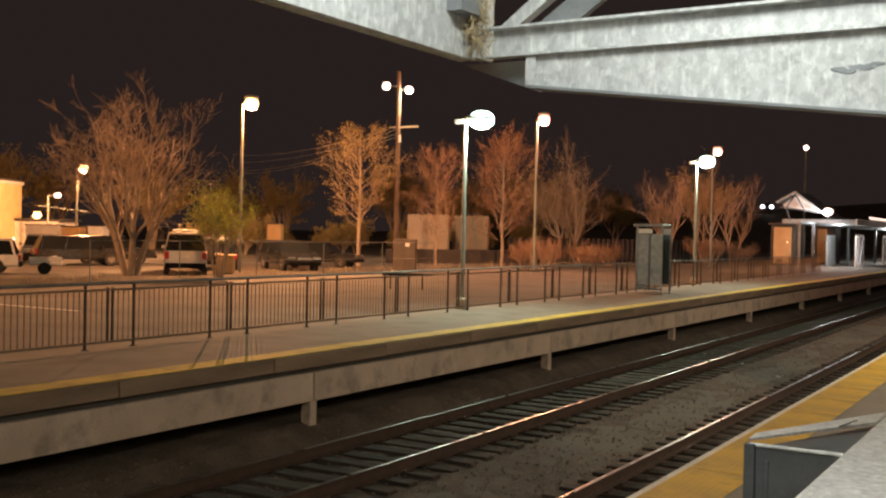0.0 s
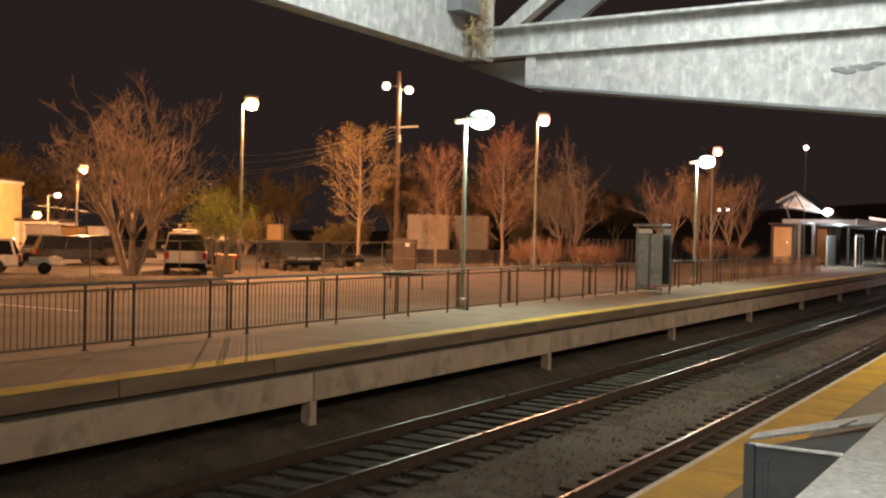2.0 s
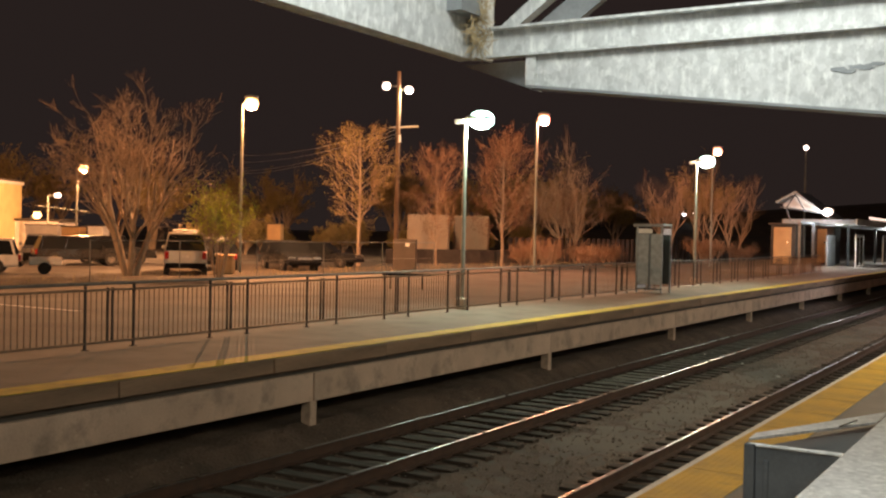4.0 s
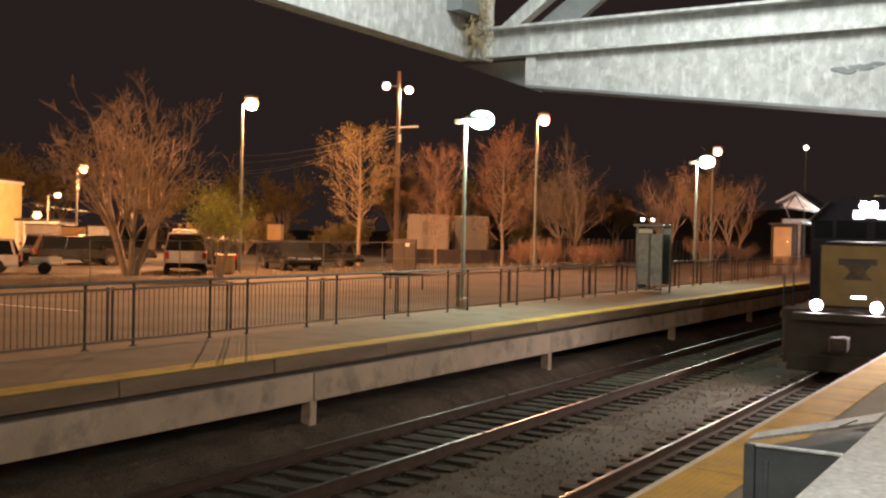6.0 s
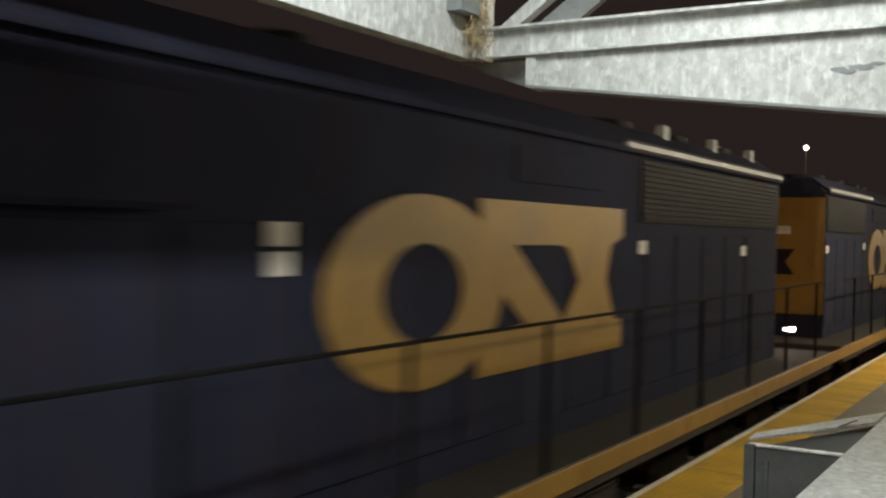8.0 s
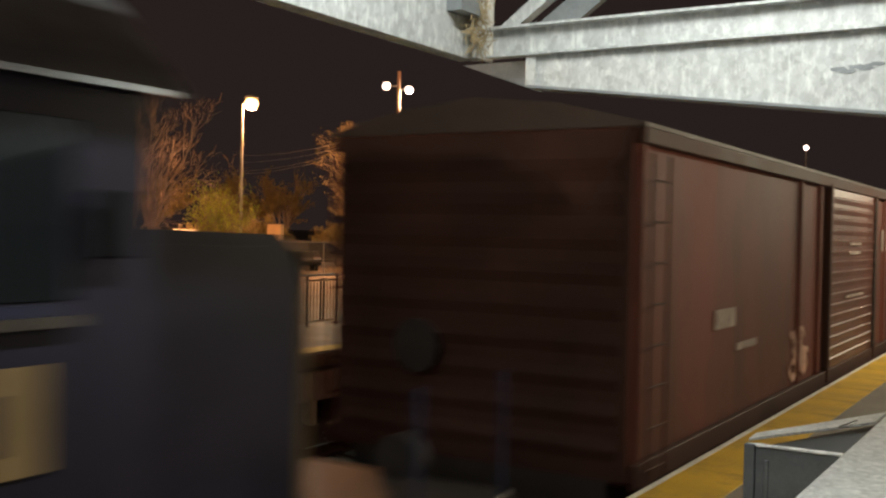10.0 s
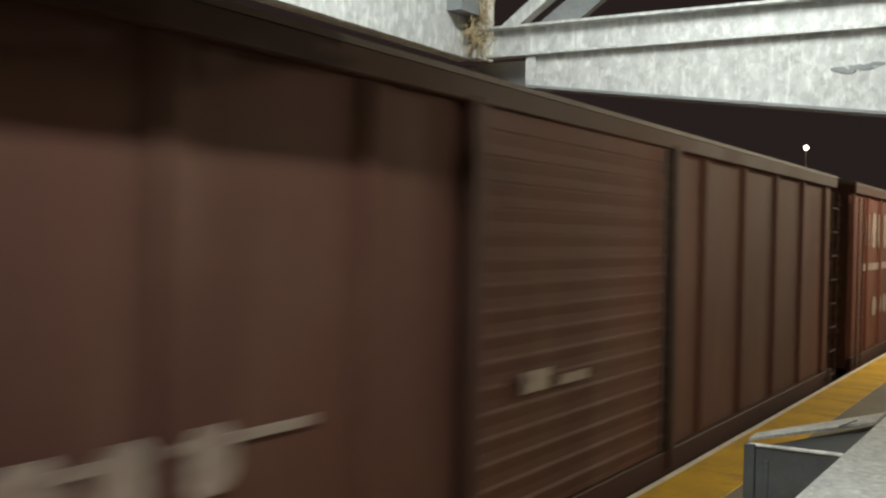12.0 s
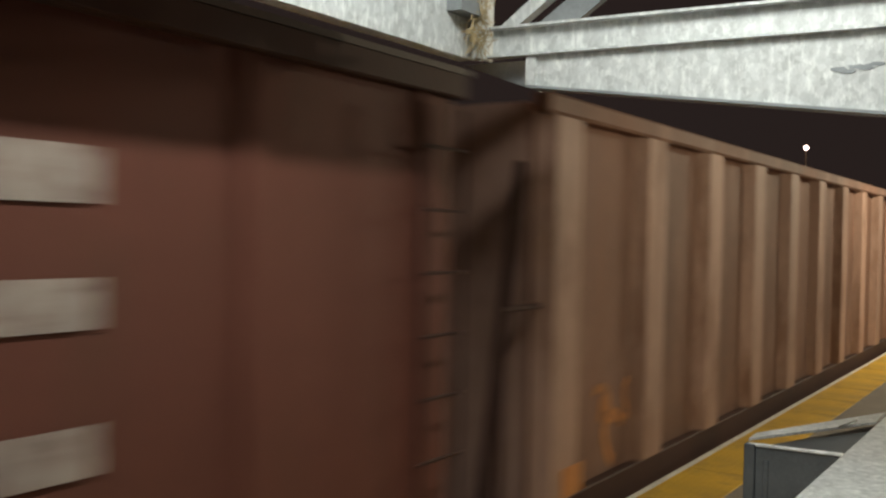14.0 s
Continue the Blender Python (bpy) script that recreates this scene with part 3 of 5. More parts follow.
    boxes("coupler", M["underframe"], parent, (-0.14, 0.14, y, y + s * 0.75, 0.70, 1.0), (-0.2, 0.2, y + s * 0.6, y + s * 0.85, 0.68, 1.02), bevel=0.03)


def emblem(parent, s, y0, y1, z0, z1, x, mat):
    """Three plain bold shapes in a row, standing for the operator's mark."""
    H = z1 - z0
    W = y0 - y1
    d = s * 0.012

    def along(y):
        return y if s < 0 else y0 + y1 - y

    def slab(outline):
        bm = bmesh.new()
        prism(bm, [(along(y), z) for y, z in outline], 0, x, x + d)
        return bm
    # ring
    bm = bmesh.new()
    n = 28
    cy, ry, rz = y0 - 0.24 * W, 0.24 * W, H * 0.5
    loops = []
    for depth, f, g in ((x, 1, 1), (x + d, 1, 1), (x + d, 0.46, 0.5), (x, 0.46, 0.5)):
        loops.append([bm.verts.new((depth, along(cy) - ry * f * math.cos(math.tau * k / n), (z0 + z1) / 2 + rz * g * math.sin(math.tau * k / n))) for k in range(n)])
    for a, b in zip(loops, loops[1:] + loops[:1]):
        for k in range(n):
            bm.faces.new((a[k], a[(k + 1) % n], b[(k + 1) % n], b[k]))
    bmesh.ops.recalc_face_normals(bm, faces=bm.faces)
    part("emblem_ring", bm, mat, parent)
    a, b = y0 - 0.40 * W, y0 - 0.72 * W
    bm = slab([(a, z1), (b, z1), (b, z1 - 0.26 * H), (a - 0.12 * W, z1 - 0.26 * H), (b + 0.02 * W, z0 + 0.30 * H), (b + 0.02 * W, z0), (a, z0), (a, z0 + 0.25 * H), (a - 0.16 * W, z0 + 0.27 * H), (a - 0.01 * W, z0 + 0.62 * H)])
    part("emblem_band", bm, mat, parent)
    a, b = y0 - 0.70 * W, y1
    bm = slab([(a, z1), (b, z1), (b, z1 - 0.2 * H), (b + 0.06 * W, z1 - 0.26 * H), (b + 0.085 * W, (z0 + z1) / 2), (b + 0.04 * W, z0 + 0.22 * H), (b, z0 + 0.2 * H), (b, z0), (a, z0), (a, z0 + 0.22 * H),
               (a - 0.085 * W, (z0 + z1) / 2), (a - 0.03 * W, z1 - 0.28 * H), (a, z1 - 0.26 * H)])
    part("emblem_hourglass", bm, mat, parent)


def locomotive(hood_end, label, headlit=True):
    """A road locomotive; y = 0 at its front plate, the long hood ends at -hood_end."""
    E = hood_end
    lo = thing("locomotive", pose(0, 0, 0), label, "locomotive", "locomotives")
    boxes("frame", M["underframe"], lo, (-1.5, 1.5, -E - 1.2, 0, 1.30, 1.56), bevel=0.02)
    for s in (-1, 1):
        bm = bmesh.new()
        y = -1.2
        while y > -E - 0.9:
            box(bm, s * 1.5, s * 1.53, y - 1.18, y, 1.40, 1.56, bevel=0.004)
            y -= 1.2
        part("sill_stripe", bm, M["eng_yellow"], lo, "yellow side sill stripe")
    boxes("pilot", M["underframe"], lo, (-1.45, 1.45, -0.08, 0.0, 0.25, 1.35), (-1.3, 1.3, 0, 0.25, 0.12, 0.5), bevel=0.03)
    boxes("anticlimber", M["underframe"], lo, (-1.2, 1.2, 0, 0.16, 1.3, 1.5), bevel=0.02)
    boxes("fuel_tank", M["underframe"], lo, (-1.35, 1.35, -E / 2 - 3.2, -E / 2 + 2.2, 0.35, 1.3), bevel=0.12)
    for y in (-3.4, -E + 1.9):
        wheel_truck(lo, y, 3.9, 0.51, 3)
    coupler(lo, 0.1, 1)
    coupler(lo, -E - 1.2, -1)
    # short hood
    bm = bmesh.new()
    prism(bm, [(-1.35, 1.56), (-1.35, 3.05), (-1.50, 3.19), (-3.1, 3.22), (-3.1, 1.56)], 0, -0.86, 0.86)
    bmesh.ops.bevel(bm, geom=[e for e in bm.edges if abs(e.verts[0].co.x - e.verts[1].co.x) < 0.01 and abs(e.verts[0].co.x) > 0.8], offset=0.07, segments=2, affect="EDGES")
    nose = part("short_hood", bm, M["cab_blue"], lo, "dark blue short hood")
    boxes("nose_front", M["nose_yellow"], nose, (-0.86, 0.86, -1.35, -1.335, 1.60, 3.10), bevel=0.006, label="grimy yellow nose front")
    boxes("nose_band", M["nose_mark"], nose, (-0.45, 0.45, -1.335, -1.331, 2.62, 2.78))
    bm = bmesh.new()
    prism(bm, [(-0.34, 2.26), (-0.17, 2.46), (-0.36, 2.66), (0.36, 2.66), (0.17, 2.46), (0.34, 2.26)], 1, -1.335, -1.327)
    part("nose_emblem", bm, M["nose_mark"], nose, "faded dark plain emblem")
    boxes("nose_latch", M["eng_roof"], nose, (-0.88, -0.83, -1.48, -1.38, 2.62, 2.9))
    boxes("nose_trim", M["chrome"], nose, (-0.86, 0.3, -1.40, -1.37, 3.16, 3.19))
    boxes("step_light", M["step_light"], lo, (-0.36, -0.06, -0.35, -0.25, 1.86, 1.91), bevel=0.01)
    # cab
    bm = bmesh.new()
    prism(bm, [(-1.50, 1.56), (-1.50, 3.74), (-1.02, 4.22), (-0.6, 4.36), (0.6, 4.36), (1.02, 4.22), (1.50, 3.74), (1.50, 1.56)], 1, -5.75, -3.12)
    cab = part("cab", bm, M["cab_blue"], lo, "dark blue cab with a chamfered roof")
    for s in (-1, 1):
        bm = bmesh.new()
        prism(bm, [(s * 1.54, 3.735), (s * 1.03, 4.225), (s * 1.03, 4.255), (s * 1.56, 3.75)], 1, -5.8, -3.0)
        part("roof_plate", bm, M["eng_roof"], cab, "sooty pale grey roof slope")
        boxes("rain_gutter", M["chrome"], cab, (s * 1.53, s * 1.57, -5.8, -3.1, 3.725, 3.75))
        for a, b in ((-4.35, -3.5), (-5.35, -4.45)):
            boxes("side_window", M["car_glass"], cab, (s * 1.49, s * 1.507, b, a, 2.95, 3.6), bevel=0.004)
            boxes("window_sill", M["hood_grey"], cab, (s * 1.50, s * 1.515, b - 0.04, a + 0.04, 2.90, 2.94))
        bm = bmesh.new()
        prism(bm, [(-5.05, 2.35), (-5.05, 2.73), (-3.62, 2.73), (-3.62, 2.35)], 0, s * 1.50, s * 1.512)
        panel = part("number_patch", bm, M["nose_yellow"], cab, "yellow number patch")
        for k in range(4):
            ya = -3.72 - k * 0.33
            boxes("number_bar", M["cab_blue"], panel, (s * 1.512, s * 1.518, ya - 0.17, ya - 0.09, 2.43, 2.64))
        boxes("arm_rest", M["chrome"], cab, (s * 1.52, s * 1.55, -4.3, -3.5, 2.86, 2.9))
        boxes("mirror", M["black"], cab, (s * 1.55, s * 1.60, -3.45, -3.3, 3.1, 3.35), bevel=0.01)
    for a, b in ((-1.4, -0.95), (-0.85, -0.1), (0.1, 0.85), (0.95, 1.4)):
        boxes("windscreen", M["car_glass"], cab, (a, b, -3.12, -3.105, 3.28, 3.75), bevel=0.004)
    boxes("windscreen_wiper", M["chrome"], cab, (-1.0, -0.2, -3.1, -3.085, 3.22, 3.235))
    if headlit:
        boxes("number_board", M["number_board"], cab, (-0.95, -0.15, -3.12, -3.04, 3.79, 4.02), bevel=0.03, label="lit white number board")
        boxes("number_board", M["number_board"], cab, (0.15, 0.44, -3.12, -3.04, 3.79, 4.02), bevel=0.03, label="lit white number board")
        boxes("number_board_backing", M["number_board"], cab, (-0.15, 0.15, -3.12, -3.06, 3.83, 3.98))
    bm = bmesh.new()
    for x in (-0.06, 0.17):
        tube(bm, (x, -3.012, 4.14), (x, -3.004, 4.14), 0.1, seg=16)
    head = part("headlight", bm, M["head_lamp" if headlit else "dim_head_lamp"], cab, "glaring twin headlight")
    tubes("headlight_housing", M["cab_blue"], head, ((-0.06, -3.125, 4.14), (-0.06, -3.01, 4.14), 0.115), ((0.17, -3.125, 4.14), (0.17, -3.01, 4.14), 0.115), seg=16)
    for s in (-0.67, 0.67):
        bm = bmesh.new()
        tube(bm, (s, 0.045, 1.68), (s, 0.05, 1.68), 0.12, seg=20)
        d = part("ditch_light", bm, M["head_lamp"] if headlit else M["chrome"], lo, "glaring ditch light")
        bm = bmesh.new()
        tube(bm, (s, -0.14, 1.68), (s, 0.044, 1.68), 0.165, seg=20)
        box(bm, s - 0.1, s + 0.1, -0.14, -0.02, 1.5, 1.6)
        part("ditch_light_housing", bm, M["underframe"], d)
    # long hood
    bm = bmesh.new()
    prism(bm, [(-0.94, 1.56), (-0.94, 4.03), (-0.66, 4.28), (0.66, 4.28), (0.94, 4.03), (0.94, 1.56)], 1, -E, -5.75)
    hood = part("long_hood", bm, M["hood_grey"], lo, "dark grey long hood")
    for s in (-1, 1):
        bm = bmesh.new()
        prism(bm, [(s * 0.955, 4.04), (s * 0.67, 4.295), (s * 0.67, 4.32), (s * 1.0, 4.06), (s * 1.0, 4.01)], 1, -E + 0.02, -7.2)
        part("hood_eave", bm, M["hood_grey"], hood, "rounded eave")
        # paler than the hood: the highlight along the top edge as a grey strip
        boxes("radiator_cornice", M["steel_dark"], hood, (s * 0.80, s * 1.02, -E + 0.02, -14.0, 4.02, 4.13), bevel=0.03, label="grey cornice with the edge highlight in its colour")
        boxes("radiator_grille", M["black"], hood, (s * 0.94, s * 0.96, -E + 0.05, -14.55, 3.36, 3.97), bevel=0.004)
        for k in range(11):
            boxes("grille_slat", M["black"], hood, (s * 0.96, s * 0.975, -E + 0.08, -14.6, 3.39 + k * 0.053, 3.40 + k * 0.053))
        boxes("blower_box", M["hood_grey"], hood, (s * 0.94, s * 1.10, -8.4, -6.1, 3.30, 3.86), bevel=0.03)
        boxes("intake_grille", M["hood_grey"], hood, (s * 0.94, s * 0.955, -13.6, -11.9, 3.62, 3.9), bevel=0.004)
        y = -6.6
        while y > -E + 0.8:
            boxes("hood_door", M["hood_grey"], hood, (s * 0.94, s * 0.953, y - 0.86, y - 0.03, 1.75, 3.25), bevel=0.006)
            y -= 0.9
        for yy, zz in ((-9.18, 3.13), (-9.18, 2.97), (-14.6, 3.05), (-18.2, 3.0)):
            boxes("reflector", M["white_mark"], hood, (s * 0.953, s * 0.965, yy - 0.09, yy + 0.09, zz, zz + 0.13))
        emblem(lo, s, -9.54, -14.06, 2.19, 3.47, s * 0.954, M["eng_yellow"])
        # handrail and stanchions on the walkway edge
        y = -6.2
        while y > -E - 0.6:
            tubes("stanchion", M["black"], lo, ((s * 1.46, y, 1.56), (s * 1.46, y, 2.6), 0.02), seg=6)
            y -= 1.75
        tubes("handrail", M["black"], lo, ((s * 1.46, -6.0, 2.61), (s * 1.46, -E - 1.0, 2.61), 0.013), seg=6, label="steel handrail")
        for y in (-0.1, -1.1):
            tubes("front_handrail", M["hood_grey"], lo, ((s * 1.46, y, 0.5), (s * 1.46, y, 2.35), 0.02), seg=6)
        for z in (0.35, 0.85):
            boxes("step", M["underframe"], lo, (s * 1.1, s * 1.53, -1.05, -0.1, z, z + 0.05))
    boxes("hood_end", M["eng_yellow"], hood, (-0.93, 0.93, -E - 0.02, -E, 1.95, 3.95), bevel=0.02, label="yellow hood end")
    bm = bmesh.new()
    prism(bm, [(-0.45, 2.62), (-0.30, 2.84), (-0.45, 3.06), (0.45, 3.06), (0.30, 2.84), (0.45, 2.62)], 1, -E - 0.03, -E - 0.02)
    part("end_emblem", bm, M["cab_blue"], hood, "dark blue plain emblem")
    boxes("end_number_panel", M["white_mark"], hood, (-0.38, 0.38, -E - 0.03, -E - 0.02, 3.32, 3.46))
    for y in (-E + 1.4, -E + 3.2, -E + 5.0):
        tubes("radiator_fan", M["black"], hood, ((0, y, 4.27), (0, y, 4.40), 0.62), seg=20)
    for y in (-E + 0.6, -E + 2.3, -E + 4.1):
        boxes("roof_vent", M["zinc_dull"], hood, (-0.72, -0.62, y - 0.06, y + 0.06, 4.24, 4.44), bevel=0.01)
    tubes("exhaust_pipe", M["black"], hood, ((0, -10.2, 4.2), (0, -10.2, 4.5), 0.25), seg=12)
    boxes("horn", M["chrome"], cab, (-0.1, 0.1, -4.6, -4.3, 4.36, 4.5), bevel=0.02)
    boxes("rear_lamp", M["step_light"], lo, (-1.0, -0.86, -E - 1.0, -E - 0.9, 1.85, 1.90))
    return lo


def scrawl(parent, s, y, z, w, h, mat, seed, x):
    """Loose sprayed curls of uneven width, no writing."""
    rnd = random.Random(seed)
    for k in range(12):
        bm = bmesh.new()
        cy, cz = y - w * (0.1 + 0.8 * rnd.random()), z + h * (0.2 + 0.6 * rnd.random())
        ry, rz = w * rnd.uniform(0.05, 0.13), h * rnd.uniform(0.16, 0.36)
        t0, sweep, thick = rnd.uniform(0, math.tau), rnd.uniform(2.2, 4.6), rnd.uniform(0.25, 0.5)
        outer, inner = [], []
        for i in range(10):
            t = t0 + sweep * i / 9
            f = thick * (0.5 + 0.5 * math.sin(math.pi * (0.15 + 0.7 * i / 9)))
            lean = 0.25 * rz * math.sin(t)
            outer.append((cy + ry * math.cos(t) + lean, cz + rz * math.sin(t)))
            inner.append((cy + ry * (1 - f) * math.cos(t) + lean, cz + rz * (1 - f) * math.sin(t)))
        d = x + s * (0.003 + 0.0006 * k)
        for i in range(9):
            prism(bm, [outer[i], outer[i + 1], inner[i + 1], inner[i]], 0, x, d)
        bmesh.ops.remove_doubles(bm, verts=bm.verts, dist=0.0005)
        part("spray_stroke", bm, mat, parent)


def bars(parent, s, y, z, heights, widths, gap, mat, x, name="stencil_bar"):
    """A row of plain blocks where stencilled marks cannot be read."""
    for h, w in zip(heights, widths):
        boxes(name, mat, parent, (x, x + s * 0.006, y - w, y, z, z + h), bevel=0.0)
        y -= w + gap


def stencil_row(parent, s, y, z, h, n, pitch, mat, x, seed):
    """A row of faded plain bars, one for each stencilled mark, with worn corners."""
    rnd = random.Random(seed)
    for k in range(n):
        ya, w = y - k * pitch, pitch * rnd.uniform(0.62, 0.72)
        c = w * 0.22
        bm = bmesh.new()
        prism(bm, [(ya, z + c), (ya - c, z), (ya - w + c, z), (ya - w, z + c), (ya - w, z + h - c), (ya - w + c, z + h), (ya - c, z + h), (ya, z + h - c)], 0, x, x + s * 0.006)
        part("stencil_bar", bm, mat, parent)


def boxcar(length, label, body, door=(0.44, 0.63), pitch=1.38, corrugated=True, roof="roof_zinc", sheet="door_oxide", swell=0.02, plain=0.0):
    """A 60-foot box car; y = 0 at its leading end."""
    L = length
    car = thing("boxcar", pose(0, 0, 0), label, "railway wagon", "freight wagons")
    boxes("underframe", M["underframe"], car, (-1.3, 1.3, -L, 0, 0.95, 1.2), (-0.3, 0.3, -L - 0.1, 0.1, 0.6, 0.95))
    boxes("body", M[body], car, (-1.50, 1.50, -L, 0, 1.18, 4.12), bevel=0.02)
    bm = bmesh.new()
    prism(bm, [(-1.59, 4.115), (-1.59, 4.15), (-0.8, 4.34), (0, 4.42), (0.8, 4.34), (1.59, 4.15), (1.59, 4.115)], 1, -L - 0.03, 0.03)
    part("roof", bm, M[roof], car, "dirty metal roof, darkened for shade")
    d0, d1 = -L * door[0], -L * door[1]
    for s in (-1, 1):
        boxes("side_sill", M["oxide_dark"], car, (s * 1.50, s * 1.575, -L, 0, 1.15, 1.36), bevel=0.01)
        # darker than the body: shade under the roof is put into the colour
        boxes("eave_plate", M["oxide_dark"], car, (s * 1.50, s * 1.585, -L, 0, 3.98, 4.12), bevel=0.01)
        k = 0
        while 0.04 + pitch * k < L:
            y = -0.04 - pitch * k
            k += 1
            if d1 - 0.1 < y < d0 + 0.1 or -plain < y < -0.2:
                continue
            bm = bmesh.new()
            y = max(y, -L + 0.1)
            prism(bm, [(s * 1.5, y), (s * 1.55, y - 0.03), (s * 1.55, y - 0.09), (s * 1.5, y - 0.12)], 2, 1.36, 3.98)
            part("side_post", bm, M[body], car)
        # sliding door
        bm = bmesh.new()
        box(bm, s * 1.5, s * 1.55, d1, d0, 1.36, 4.0, bevel=0.01)
        dr = part("door", bm, M[sheet if corrugated else body], car)
        n = 16 if corrugated else 4
        for k in range(n):
            z = 1.42 + 2.5 * k / n
            bm = bmesh.new()
            h = 2.5 / n if corrugated else 0.05
            prism(bm, [(s * 1.55, z), (s * (1.55 + swell), z + h * 0.42), (s * (1.55 + swell), z + h * 0.5), (s * 1.55, z + h * 0.62)], 1, d1 + 0.08, d0 - 0.08)
            part("corrugation", bm, M[sheet if corrugated else body], dr)
        for y in (d0, d1):
            boxes("door_post", M["oxide_dark"], car, (s * 1.5, s * 1.60, y - 0.07, y + 0.07, 1.2, 4.02), bevel=0.01)
        tubes("lock_bar", M["underframe"], dr, ((s * 1.61, d1 + 0.3, 1.4), (s * 1.61, d1 + 0.3, 3.95), 0.02), seg=6)
        # ladders at both ends
        for y in (-0.28, -L + 0.28):
            ladder = tubes("ladder", M["oxide_dark"], car, ((s * 1.62, y - 0.21, 1.2), (s * 1.62, y - 0.21, 3.9), 0.014), seg=5)
            tubes("stile", M["oxide_dark"], ladder, ((s * 1.62, y + 0.21, 1.2), (s * 1.62, y + 0.21, 3.9), 0.014), seg=5)
            for k in range(8):
                tubes("rung", M["oxide_dark"], ladder, ((s * 1.62, y - 0.21, 1.3 + 0.34 * k), (s * 1.62, y + 0.21, 1.3 + 0.34 * k), 0.012), seg=5)
    for y, s in ((0, 1), (-L, -1)):
        # shade between the cars is coloured in: ends darker than the sides
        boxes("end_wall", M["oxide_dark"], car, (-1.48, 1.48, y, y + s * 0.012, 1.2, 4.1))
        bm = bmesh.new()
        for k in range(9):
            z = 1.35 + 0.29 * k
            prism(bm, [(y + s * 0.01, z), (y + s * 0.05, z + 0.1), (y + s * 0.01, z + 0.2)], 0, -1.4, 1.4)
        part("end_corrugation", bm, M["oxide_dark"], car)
        tubes("brake_wheel", M["underframe"], car, ((0.5, y + s * 0.12, 2.2), (0.5, y + s * 0.15, 2.2), 0.25), seg=12)
        coupler(car, y, s)
        wheel_truck(car, y - s * 2.4, 1.78, 0.46)
    return car


def hopper(length):
    """A tall ribbed open wagon with a rail along its top."""
    L = length
    car = thing("open_wagon", pose(0, 0, 0), "dusty ribbed open-top wagon with rust and graffiti", "railway wagon", "freight wagons")
    boxes("floor", M["hopper"], car, (-1.46, 1.46, -L, -0.6, 1.2, 1.3))
    boxes("end_sheet", M["hopper"], car, (-1.46, 1.46, -0.66, -0.6, 1.301, 4.1))
    boxes("end_sheet", M["hopper"], car, (-1.46, 1.46, -L, -L + 0.06, 1.301, 3.95))
    for x0, x1 in ((-1.5, -1.461), (1.461, 1.5)):
        boxes("side_sheet", M["hopper_side"], car, (x0, x1, -L, -0.6, 1.25, 4.03), label="rusty brown side sheet")
    boxes("underframe", M["underframe"], car, (-1.3, 1.3, -L, 0, 0.95, 1.2))
    for s in (-1, 1):
        boxes("top_rail", M["hopper_side"], car, (s * 1.502, s * 1.63, -L, -0.55, 4.02, 4.16), bevel=0.02)
        boxes("side_sill", M["oxide_dark"], car, (s * 1.5, s * 1.6, -L, 0, 1.15, 1.4), bevel=0.01)
        for k in range(11):
            y0 = -0.62 if k == 0 else -0.74 - 1.635 * k
            bm = bmesh.new()
            prism(bm, [(s * 1.5, y0), (s * 1.61, y0 - 0.1), (s * 1.61, y0 - 0.52), (s * 1.5, y0 - 0.62)], 2, 1.4, 4.02)
            part("side_post", bm, M["hopper"], car)
        tubes("corner_post", M["oxide_dark"], car, ((s * 1.4, -0.1, 1.2), (s * 1.4, -0.6, 3.7), 0.04), seg=6)
        tubes("grab_iron", M["oxide_dark"], car, ((s * 1.55, -0.1, 2.75), (s * 1.55, -0.62, 2.75), 0.02), ((s * 1.55, -0.1, 2.75), (s * 1.55, -0.1, 1.2), 0.02), seg=6)
    boxes("reflector", M["tag_orange"], car, (-1.63, -1.615, -1.2, -0.9, 1.42, 1.62))
    for y, s in ((0, 1), (-L, -1)):
        coupler(car, y, s)
        wheel_truck(car, y - s * 2.2, 1.78, 0.46)
    return car


SPEED = 15.35         # metres a second towards +y
NOSE_AT_7 = -10.45    # y of the leading plate at 7 s
TRAIN = []


def build_train():
    a = locomotive(20.0, "dark grey and blue diesel locomotive with yellow nose, headlights on")
    TRAIN.append((a, 0.0, False))
    b = locomotive(18.3, "grey diesel locomotive with yellow hood end, running backwards", headlit=False)
    TRAIN.append((b, 41.6, True))
    c1 = boxcar(18.68, "red-brown boxcar with corrugated sliding door and white stencils", "oxide", door=(0.402, 0.612), pitch=1.15, plain=5.2)
    n = -1.512
    bars(c1, -1, -2.24, 2.3, (0.2, 0.2, 0.2), (0.25, 0.2, 0.2), 0.03, M["stencil"], n)
    bars(c1, -1, -3.04, 2.03, (0.08,) * 3, (0.3, 0.2, 0.22), 0.03, M["stencil"], n)
    stencil_row(c1, -1, -12.42, 3.04, 0.40, 8, 0.53, M["stencil"], n, 1)
    bars(c1, -1, -9.0, 3.15, (0.045,), (0.98,), 0.1, M["stencil"], -1.573, "door_bar")
    bars(c1, -1, -9.0, 3.01, (0.045,), (0.98,), 0.1, M["stencil"], -1.573, "door_bar")
    bars(c1, -1, -8.8, 2.34, (0.045,), (1.5,), 0.1, M["stencil"], -1.573, "door_bar")
    scrawl(c1, -1, -5.2, 1.4, 1.6, 0.7, M["tag_pale"], 5, n)
    scrawl(c1, -1, -13.4, 1.4, 2.2, 0.8, M["tag_pale"], 6, n)
    boxes("placard", M["tag_orange"], c1, (n, n - 0.008, -16.9, -16.5, 1.45, 1.75))
    TRAIN.append((c1, 43.65, False))
